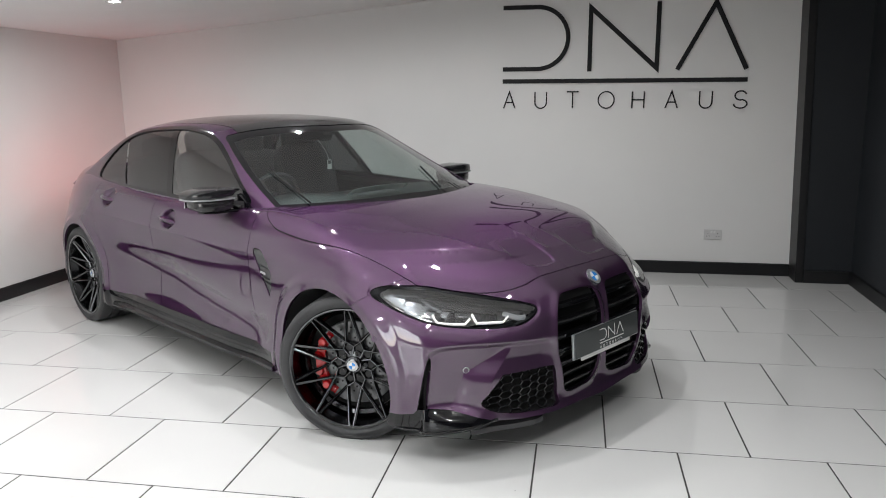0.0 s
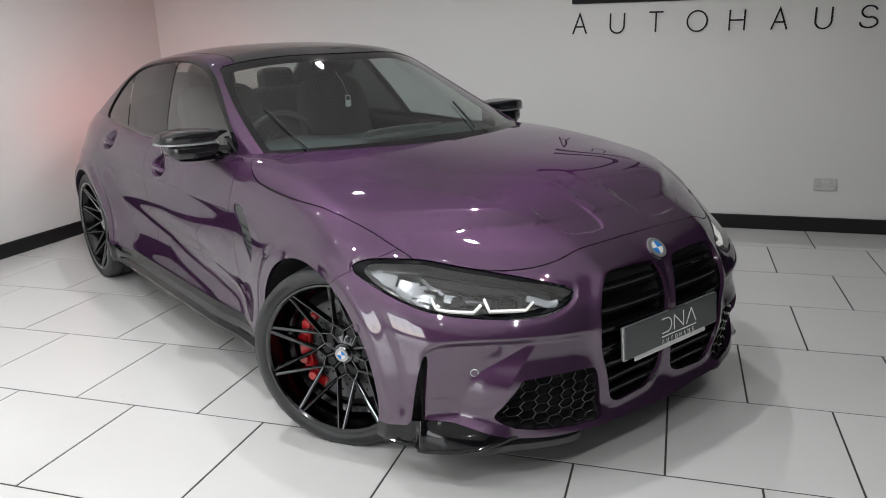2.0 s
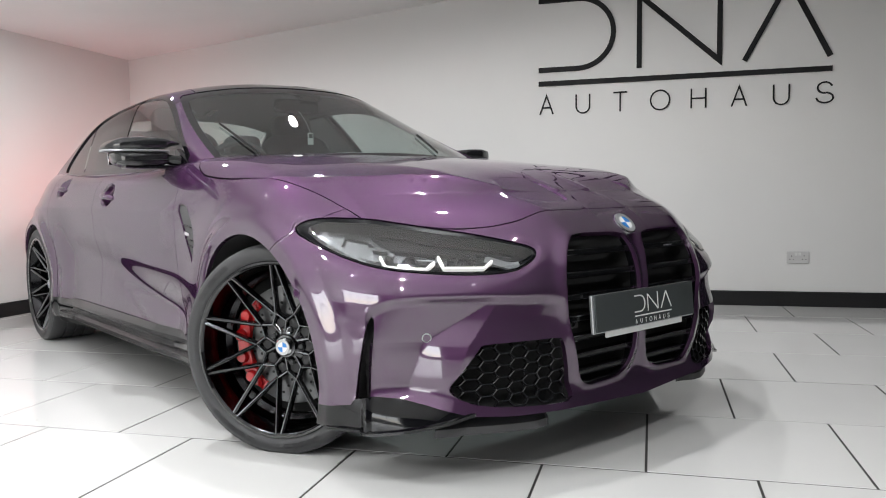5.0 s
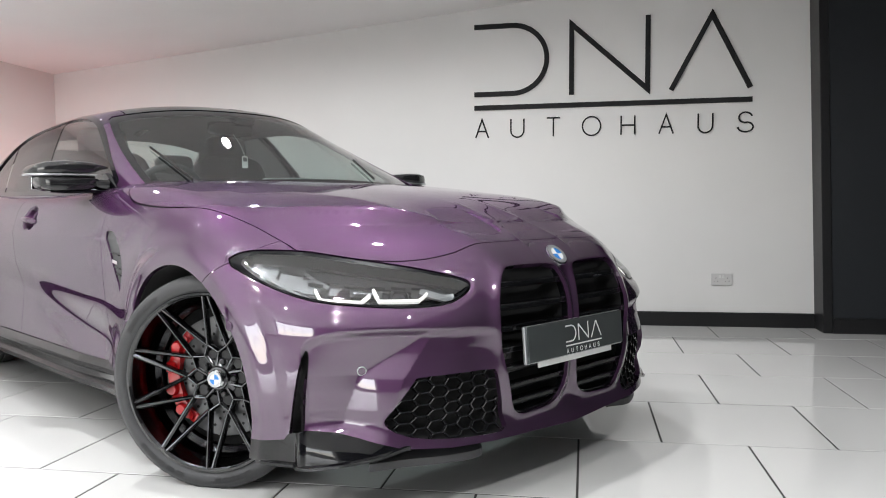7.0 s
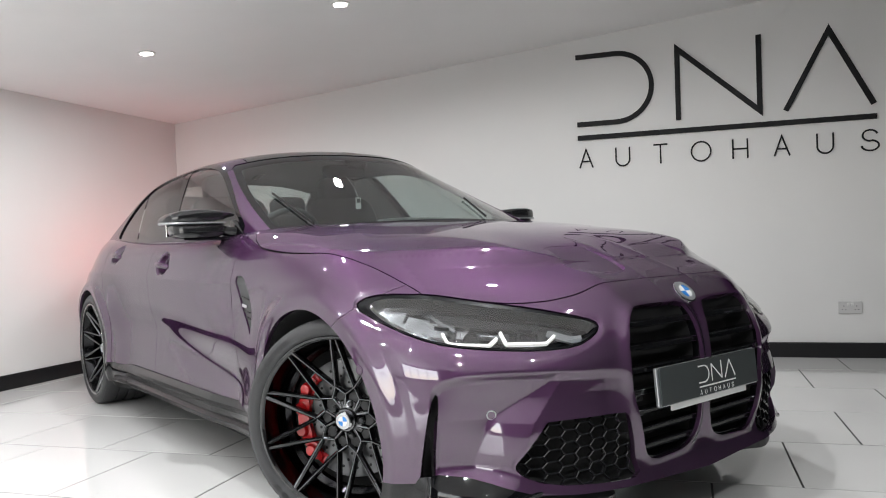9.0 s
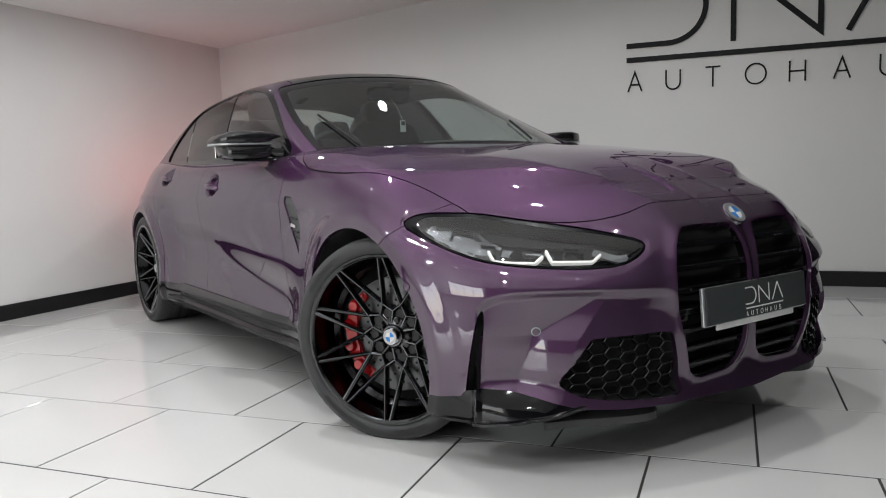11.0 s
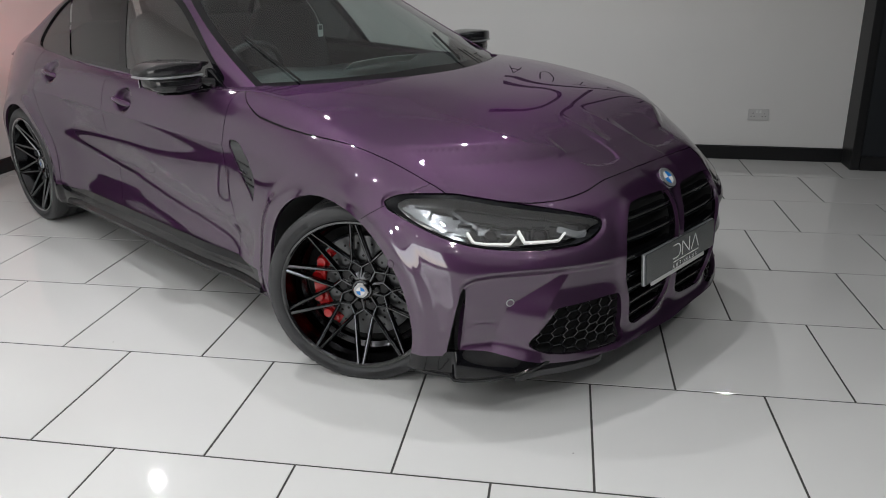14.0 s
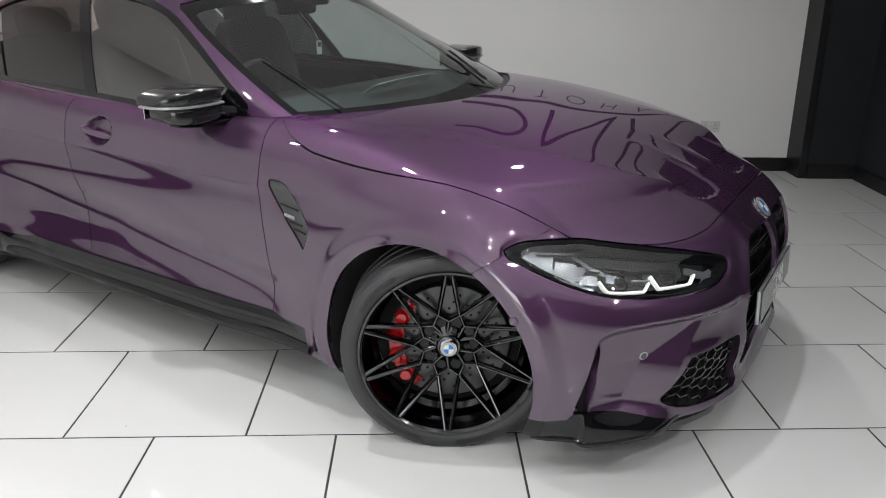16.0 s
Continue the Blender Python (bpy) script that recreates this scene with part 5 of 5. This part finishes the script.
HOUSING = plain("headlight_housing", (0.009, 0.009, 0.010), 0.25, coat=0.5, grain=80, bump=0.02)
REFLECTOR = plain("headlight_reflector", (0.50, 0.51, 0.53), 0.24, metal=0.8, grain=30, bump=0.15, vary=0.25, dist=0.01)
BEZEL_BLACK = plain("black_lamp_bezel", (0.003, 0.003, 0.004), 0.35, grain=80, bump=0.0)
BEZEL_BLACK.node_tree.nodes["Principled BSDF"].inputs["Specular IOR Level"].default_value = 0.12
DRL = glow("lit_light_guide", (1.0, 0.98, 0.93), 0.55)
for sd in (1, -1):
    bezel_skin, clear = light.split(lambda x, r, z: -0.006 - 0.006 * sstep(0.66, 0.70, z) - 0.020 * sstep(0.52, 0.63, r - x) - f_light(r - x, z), 0.0)
    lamp = car_part("headlight", panel_mesh("headlight", clear, 0.0, (sd,), False), LENS, label="clear headlight with dark housing and two white light brackets")
    part("bezel", panel_mesh("bezel", bezel_skin.sunk(0.0008), 0.045, (sd,)), BEZEL_BLACK, lamp)
    part("housing", panel_mesh("housing", light.sunk(0.062), 0.0, (sd,), False), HOUSING, lamp)

    def strip(name, path, width, sink, thick, mat):
        pts, nrm = [], []
        for a, b in light_path(path):
            p, n = spot("slant", round(a, 4), round(b, 4))
            pts.append(carry(p, n, sd, sink))
            nrm.append(Vector((n.x, -n.y * sd, n.z)))
        part(name, ribbon(pts, nrm, width, thick), mat, lamp)

    for o, dz in ((0.0, 0.004), (0.232, 0.002)):
        strip("light_bracket", [(0.265 - o, 0.653 + dz), (0.238 - o, 0.622 + dz), (0.078 - o, 0.618 + dz), (0.046 - o, 0.637 + dz)], 0.0066, 0.020, 0.014, DRL)
        strip("light_fin", [(0.255 - o, 0.645 + dz), (0.325 - o * 0.9, 0.650 + dz)], 0.005, 0.030, 0.02, REFLECTOR)
    for k, (a, b, ln, tilt_z) in enumerate(((0.56, 0.722, 0.16, -0.050), (0.50, 0.700, 0.14, -0.040), (0.50, 0.735, 0.20, -0.01), (0.42, 0.668, 0.13, -0.028), (0.34, 0.728, 0.12, -0.055))):
        strip("reflector_fin", [(a, b), (a - ln, b + tilt_z)], 0.012, 0.034 + 0.003 * k, 0.012, REFLECTOR)
    strip("reflector", [(0.60, 0.715), (0.52, 0.708), (0.44, 0.700)], 0.066, 0.044, 0.006, REFLECTOR)
    strip("reflector", [(0.43, 0.694), (0.36, 0.690), (0.29, 0.684)], 0.050, 0.050, 0.006, REFLECTOR)
    for k in range(6):
        a = 0.30 - 0.085 * k
        strip("light_cell", [(a, 0.668 - 0.004 * k), (a - 0.050, 0.664 - 0.004 * k)], 0.026, 0.046, 0.010, REFLECTOR if k < 2 else SATIN_BLACK)
        strip("cell_edge", [(a, 0.684 - 0.004 * k), (a - 0.060, 0.679 - 0.004 * k)], 0.003, 0.036, 0.012, SATIN_BLACK)
    strip("upper_edge", [(0.50, 0.728), (0.30, 0.722), (0.10, 0.703), (-0.10, 0.684), (-0.25, 0.664)], 0.003, 0.030, 0.010, HOUSING)
    strip("inner_wedge", [(-0.16, 0.655), (-0.26, 0.632), (-0.31, 0.630)], 0.022, 0.040, 0.008, SILVER)
    strip("reflector", [(0.43, 0.740), (0.26, 0.728), (0.12, 0.706)], 0.016, 0.050, 0.006, HOUSING)
    strip("reflector", [(0.335, 0.660), (0.28, 0.640)], 0.050, 0.050, 0.006, REFLECTOR)
    strip("upper_shelf", [(0.32, 0.712), (0.10, 0.690), (-0.12, 0.668), (-0.27, 0.645)], 0.030, 0.048, 0.01, SATIN_BLACK)
    for a, b in ((0.155, 0.655), (-0.075, 0.648)):
        p, n = spot("slant", a, b)
        proj = part("projector", lathe([(0.030, -0.03), (0.030, 0.0), (0.026, 0.004)], 28), SATIN_BLACK, lamp, m=place(p, n, sd, -0.052), smooth=True)
        part("projector_lens", lathe([(0.0, 0.012), (0.012, 0.010), (0.022, 0.004), (0.026, -0.004)], 28), GLOSS_BLACK, proj, smooth=True)



def loft(sections, sd, n=20):
    """A body of soft-cornered upright sections (r, front x, back x, low z, high z), outwards from the car."""
    bm = bmesh.new()
    rows = []
    for r, xf, xb, z0, z1 in sections:
        ring = []
        for k in range(n):
            a = 2 * math.pi * (k + 0.5) / n
            c, s = math.cos(a), math.sin(a)
            ring.append(bm.verts.new(((xf + xb) / 2 + (xf - xb) / 2 * math.copysign(abs(c) ** 0.35, c), -r * sd, (z0 + z1) / 2 + (z1 - z0) / 2 * math.copysign(abs(s) ** 0.35, s))))
        rows.append(ring)
    for a, b in zip(rows, rows[1:]):
        for k in range(n):
            bm.faces.new((a[k], a[(k + 1) % n], b[(k + 1) % n], b[k]))
    bm.faces.new(rows[0][::-1])
    bm.faces.new(rows[-1])
    bmesh.ops.recalc_face_normals(bm, faces=bm.faces)
    return bm


# ---- front splitter ----


def edge_path(z, out, r0, r1, steps, sd):
    pts = []
    for k in range(steps + 1):
        r = r0 + (r1 - r0) * k / steps
        p, n = spot("front", r, z)
        q = Vector((n.x, n.y, 0)).normalized()
        pts.append((Vector((p.x + q.x * out, -(p.y + q.y * out) * sd, z)), Vector((p.x - q.x * 0.10, -(p.y - q.y * 0.10) * sd, z))))
    return pts


for sd in (1, -1):
    bm = bmesh.new()
    rows = []
    for k, (o, i) in enumerate(edge_path(0.178, 0.0, 0.36, 0.72, 30, sd)):
        o = o + (i - o) * (0.30 + 0.6 * max(0.0, 1 - k / 7) ** 2)
        rows.append([bm.verts.new(o + Vector((0, 0, -0.034))), bm.verts.new(o + Vector((0, 0, -0.012))), bm.verts.new(i + Vector((0, 0, 0.022))), bm.verts.new(i + Vector((0, 0, -0.044)))])
    for a, b in zip(rows, rows[1:]):
        for k in range(4):
            bm.faces.new((a[k], a[(k + 1) % 4], b[(k + 1) % 4], b[k]))
    bm.faces.new(rows[-1])
    bmesh.ops.recalc_face_normals(bm, faces=bm.faces)
    car_part("under_tray", bm, TRAY_GREY, label="dark grey tray under the bumper")
    # blade-like lip under the corner trim, running out towards the middle
    bm = bmesh.new()
    rows = []
    for k in range(31):
        a = 0.52 - 0.63 * k / 30
        zl = float(winglet(a)[1])
        p, n = spot("slant", a, zl + 0.004)
        h = Vector((n.x, n.y, 0)).normalized()
        out = 0.007 * min(1.0, k / 4) * min(1.0, (30 - k) / 9)
        ring = []
        for d, dz in ((out, -0.004), (out, 0.004), (0.0, 0.009), (-0.05, 0.009), (-0.05, -0.008)):
            ring.append(bm.verts.new((p.x + h.x * d, -(p.y + h.y * d) * sd, zl + dz)))
        rows.append(ring)
    for a, b in zip(rows, rows[1:]):
        for k in range(5):
            bm.faces.new((a[k], a[(k + 1) % 5], b[(k + 1) % 5], b[k]))
    bm.faces.new(rows[0])
    bm.faces.new(rows[-1])
    bmesh.ops.recalc_face_normals(bm, faces=bm.faces)
    car_part("front_splitter", bm, GLOSS_BLACK, label="gloss black corner splitter blade")

    # ---- side skirt, vent bars, handles ----
    bm = bmesh.new()
    rows = []
    for k in range(31):
        x = -0.47 - 1.88 * k / 30
        p, n = spot("side", x, 0.27)
        w = p.y - 0.024 + 0.026 * min(1.0, k / 7) * min(1.0, (30 - k) / 5)
        rows.append([bm.verts.new((x, -(w + a) * sd, z)) for a, z in ((0.0, 0.312), (0.005, 0.306), (0.019, 0.288), (0.021, 0.272), (0.010, 0.262), (0.012, 0.240), (0.034, 0.226), (0.036, 0.210), (0.024, 0.202), (-0.20, 0.198))])
    for a, b in zip(rows, rows[1:]):
        for k in range(10):
            bm.faces.new((a[k], a[(k + 1) % 10], b[(k + 1) % 10], b[k]))
    bm.faces.new(rows[0][::-1])
    bm.faces.new(rows[-1])
    bmesh.ops.recalc_face_normals(bm, faces=bm.faces)
    car_part("side_skirt", bm, SKIRT_BLACK, label="satin black side skirt with a thin outer blade")
    for k, (a, b) in enumerate((((-0.585, 0.728), (-0.500, 0.718)), ((-0.562, 0.696), (-0.512, 0.690)), ((-0.545, 0.674), (-0.482, 0.670)), ((-0.525, 0.652), (-0.466, 0.646)))):
        pts, nrm = [], []
        for t in (0, 0.5, 1):
            x, z = a[0] + (b[0] - a[0]) * t, a[1] + (b[1] - a[1]) * t
            p, n = spot("side", x, z)
            pts.append(carry(p, n, sd, -0.001))
            nrm.append(Vector((n.x, -n.y * sd, n.z)))
        car_part("model_mark" if k == 1 else "vent_bar", ribbon(pts, nrm, 0.012 if k == 1 else 0.004, 0.010), CHROME if k == 1 else SATIN_BLACK)
    pts, nrm = [], []
    for t in range(13):
        x, z = np.interp(t / 2, range(7), [-0.628, -0.569, -0.540, -0.486, -0.450, -0.454, -0.482]), np.interp(t / 2, range(7), [0.804, 0.803, 0.787, 0.732, 0.675, 0.640, 0.580])
        x, z = float(x), float(z)
        p, n = spot("side", x, z)
        pts.append(carry(p, n, sd, 0.0015))
        nrm.append(Vector((n.x, -n.y * sd, n.z)))
    car_part("vent_edge", ribbon(pts, nrm, 0.006, 0.008), GLOSS_BLACK)
    for hx, hz in HANDLES:
        pts = []
        for k in range(13):
            x = hx + 0.086 - 0.186 * k / 12
            p, n = spot("side", hx - 0.10, hz)
            bow = 0.010 * math.sin(math.pi * k / 12)
            pts.append((x, -(p.y + 0.001 + bow) * sd, hz - 0.014 + 0.016 * k / 12))
        tap = [0.35, 0.8, 1, 1, 1, 1, 1, 1, 1, 1, 1, 0.8, 0.35]
        bm = tube(pts, 0.0145, 12, taper=tap)
        car_part("door_handle", bm, PAINT, label="body-coloured pull handle", smooth=True)

    # ---- wing mirror: cap over a silver strip, lower housing, arm ----
    mirror = car_part("wing_mirror", loft([(0.775, -0.968, -1.000, 1.058, 1.066), (0.82, -0.940, -1.045, 1.048, 1.074), (0.85, -0.905, -1.065, 1.036, 1.078), (0.90, -0.893, -1.075, 1.032, 1.083), (0.97, -0.895, -1.082, 1.030, 1.085),
                                           (1.03, -0.912, -1.085, 1.029, 1.079), (1.065, -0.940, -1.082, 1.029, 1.066), (1.080, -0.962, -1.075, 1.030, 1.053), (1.087, -0.985, -1.060, 1.033, 1.043)], sd), CARBON,
                      label="glossy dark carbon wing mirror with a silver strip", smooth=True)
    mirror.matrix_basis = Matrix(((1, 0.029 * sd, 0, 0.0225), (0, 0.956, 0, -sd * 0.775 * 0.044), (0, 0, 1, 0), (0, 0, 0, 1)))
    part("housing", loft([(0.842, -0.925, -1.040, 0.982, 1.023), (0.850, -0.910, -1.050, 0.972, 1.024), (0.88, -0.899, -1.055, 0.963, 1.024), (0.96, -0.901, -1.058, 0.959, 1.024), (1.02, -0.918, -1.060, 0.964, 1.024),
                          (1.043, -0.940, -1.058, 0.974, 1.023), (1.053, -0.962, -1.045, 0.986, 1.018)], sd), CARBON, mirror, "gloss black lower housing", smooth=True)
    part("fold_line", loft([(0.850, -0.9065, -0.95, 0.9905, 0.9925), (0.88, -0.8965, -0.95, 0.9895, 0.9915), (0.96, -0.8985, -0.95, 0.9895, 0.9915), (1.02, -0.9155, -0.97, 0.9905, 0.9925), (1.045, -0.941, -0.98, 0.9915, 0.9935)], sd), MATT_BLACK, mirror)
    part("silver_strip", loft([(0.845, -0.898, -1.00, 1.0225, 1.0305), (0.90, -0.886, -1.03, 1.0222, 1.0312), (0.97, -0.888, -1.04, 1.0220, 1.0316), (1.03, -0.906, -1.05, 1.0222, 1.0322), (1.07, -0.938, -1.05, 1.0228, 1.0328),
                               (1.091, -0.974, -1.05, 1.0240, 1.0325)], sd), SILVER, mirror, smooth=True)
    part("mirror_glass", box(-1.0895, -1.086, -1.045 if sd > 0 else 0.87, -0.87 if sd > 0 else 1.045, 0.975, 1.060, 0.001), CHROME, mirror)
    part("arm", loft([(0.745, -0.905, -0.985, 0.938, 0.966), (0.80, -0.900, -0.990, 0.950, 0.970), (0.86, -0.897, -0.995, 0.954, 0.968), (0.96, -0.905, -0.995, 0.953, 0.962), (1.02, -0.93, -0.99, 0.957, 0.963)], sd), GLOSS_BLACK, mirror, smooth=True)
    part("stalk", tube([(-0.905, -0.79 * sd, 0.985), (-0.93, -0.83 * sd, 0.990), (-0.96, -0.88 * sd, 1.005)], 0.022, 10), GLOSS_BLACK, mirror, smooth=True)
    part("foot", prism([(-0.785, 0.950), (-0.985, 0.968), (-0.965, 1.040), (-0.945, 1.035)], 0.770, 0.795, to=lambda a, b, c: (a, -c * sd, b)), GLOSS_BLACK, mirror)

# ---- roof fin, boot lip, wipers ----
car_part("roof_aerial", prism([(-2.28, 1.400), (-2.34, 1.418), (-2.42, 1.424), (-2.45, 1.37)], -0.02, 0.02, to=lambda a, b, c: (a, c * (1.0 if b < 1.42 else 0.35), b)), GLOSS_BLACK, label="black shark-fin aerial")
bm = bmesh.new()
rows = []
for k in range(25):
    r = -0.66 + 1.32 * k / 24
    x = -3.72 - 0.05 * (1 - (r / 0.66) ** 2)
    p, n = spot("top", x, abs(r))
    rows.append([bm.verts.new((x + 0.06, -r, p.z - 0.004)), bm.verts.new((x - 0.03, -r, p.z + 0.012)), bm.verts.new((x - 0.055, -r, p.z + 0.012)), bm.verts.new((x - 0.05, -r, p.z - 0.01))])
for a, b in zip(rows, rows[1:]):
    for k in range(4):
        bm.faces.new((a[k], a[(k + 1) % 4], b[(k + 1) % 4], b[k]))
bmesh.ops.recalc_face_normals(bm, faces=bm.faces)
car_part("boot_spoiler", bm, CARBON, label="low dark boot-lid spoiler")


def on_screen(r, z, lift=0.006):
    one = np.ones(1)
    p, n = shoot(cabin_field, -1.6 * one, abs(r) * one, z * one, one, 0 * one, 0 * one, 2.0)
    q = p[0] + n[0] * lift
    return Vector((q[0], -math.copysign(q[1], r), q[2]))


for r0, z0, r1, z1 in ((0.582, 0.995, 0.585, 1.150), (-0.250, 1.012, -0.312, 1.115)):
    pts = [on_screen(r0 + (r1 - r0) * k / 8, z0 + (z1 - z0) * k / 8, 0.010) for k in range(9)]
    wiper = car_part("wiper", tube(pts, 0.0028, 8), MATT_BLACK, label="black windscreen wiper")
    part("wiper_blade", tube([p + Vector((-0.003, 0, -0.004)) for p in pts], 0.003, 6), MATT_BLACK, wiper)

# ---- cabin inside ----
bm = bmesh.new()
rows = []
for k in range(21):
    r = -0.70 + 1.40 * k / 20
    c = 1 - (abs(r) / 0.9) ** 2
    hump = 0.022 * math.exp(-((r - 0.37) / 0.16) ** 2)
    rows.append([bm.verts.new((x, -r, z + dz)) for x, z, dz in ((-0.62 - 0.30 * (1 - c), 0.955, 0), (-0.85 - 0.12 * (1 - c), 0.975, hump * 0.5), (-1.06, 0.972, hump), (-1.13, 0.94, hump), (-1.14, 0.80, 0), (-1.05, 0.55, 0))])
for a, b in zip(rows, rows[1:]):
    for k in range(5):
        bm.faces.new((a[k], a[k + 1], b[k + 1], b[k]))
bmesh.ops.recalc_face_normals(bm, faces=bm.faces)
car_part("dashboard", bm, LEATHER, smooth=True)
car_part("cabin_floor", box(-3.2, -0.6, -0.78, 0.78, 0.40, 0.45), LEATHER)
wheel_m = Matrix.Translation((-1.27, -0.37, 0.930)) @ pose(0, 0, 0, 0, -66, 0)
swheel = car_part("steering_wheel", lathe([(0.182 + 0.015 * math.cos(a), 0.015 * math.sin(a)) for a in (2 * math.pi * k / 10 for k in range(11))], 40), LEATHER, m=wheel_m, smooth=True)
part("boss", lathe([(0.0, 0.03), (0.06, 0.02), (0.075, -0.02)], 24), LEATHER, swheel, smooth=True)
for a in (0, 125, 235):
    part("spoke", box(0.05, 0.178, -0.016, 0.016, -0.008, 0.008, 0.004), SATIN_BLACK, swheel, m=pose(0, 0, 0, 0, 0, a + 90))


def cushion(sx, sy, sz, bulge=0.35):
    bm = bmesh.new()
    bmesh.ops.create_cube(bm, size=2.0)
    bmesh.ops.subdivide_edges(bm, edges=bm.edges, cuts=7, use_grid_fill=True)
    for v in bm.verts:
        c = v.co
        k = (abs(c.x) ** 5 + abs(c.y) ** 5 + abs(c.z) ** 5) ** 0.2
        q = c / k
        v.co = (q.x * sx, q.y * sy, q.z * sz)
    return bm


for r, x, wide in ((0.37, -1.78, 0.235), (-0.37, -1.78, 0.235), (0.36, -2.46, 0.29), (-0.36, -2.46, 0.29)):
    seat = car_part("seat", cushion(0.27, wide, 0.10), LEATHER, label="dark leather seat", m=Matrix.Translation((x + 0.12, -r, 0.60 if x > -2 else 0.53)), smooth=True)
    part("backrest", cushion(0.075, wide, 0.33), LEATHER, seat, m=Matrix.Translation((-0.26, 0, 0.30)) @ pose(0, 0, 0, 0, -17, 0), smooth=True)
    part("headrest", cushion(0.055, 0.125, 0.085), LEATHER, seat, m=Matrix.Translation((-0.37, 0, 0.66)) @ pose(0, 0, 0, 0, -12, 0), smooth=True)
car_part("rear_view_mirror", cushion(0.018, 0.125, 0.036), GLOSS_BLACK, m=Matrix.Translation((-1.30, 0, 1.305)), smooth=True)
car_part("camera_pod", cushion(0.07, 0.06, 0.022), GLOSS_BLACK, m=Matrix.Translation((-1.20, 0, 1.358)) @ pose(0, 0, 0, 0, 26, 0), smooth=True)
tag_m = Matrix.Translation((-1.19, 0.015, 1.130))
tag = car_part("paper_tag", box(-0.002, 0.002, -0.016, 0.016, -0.030, 0.030, 0.001), WHITE_PLASTIC, label="small white printed tag", m=tag_m)
part("print_block", box(0.002, 0.0026, -0.011, 0.011, 0.003, 0.024), SATIN_BLACK, tag)
part("cord", tube([(0, 0, 0.030), (-0.04, 0, 0.09), (-0.10, -0.01, 0.155)], 0.0012, 6), WHITE_PLASTIC, tag)

# ---- a folded white sheet, added for the pale reflection low in the windscreen ----
bm = bmesh.new()
rows = []
for k in range(13):
    y = -0.16 + 0.42 * k / 12
    bow = 0.006 * math.sin(math.pi * k / 12)
    rows.append([bm.verts.new((x, y, z)) for x, z in ((-0.800, 0.985 + bow), (-0.735, 1.022 + bow), (-0.720, 1.024 + bow), (-0.720, 1.022 + bow), (-0.735, 1.020 + bow), (-0.800, 0.983 + bow))])
for a, b in zip(rows, rows[1:]):
    for k in range(6):
        bm.faces.new((a[k], a[(k + 1) % 6], b[(k + 1) % 6], b[k]))
bm.faces.new(rows[0][::-1])
bm.faces.new(rows[-1])
bmesh.ops.recalc_face_normals(bm, faces=bm.faces)
car_part("screen_reflection_sheet", bm, WHITE_PLASTIC, label="added white sheet for the pale reflection low in the windscreen")
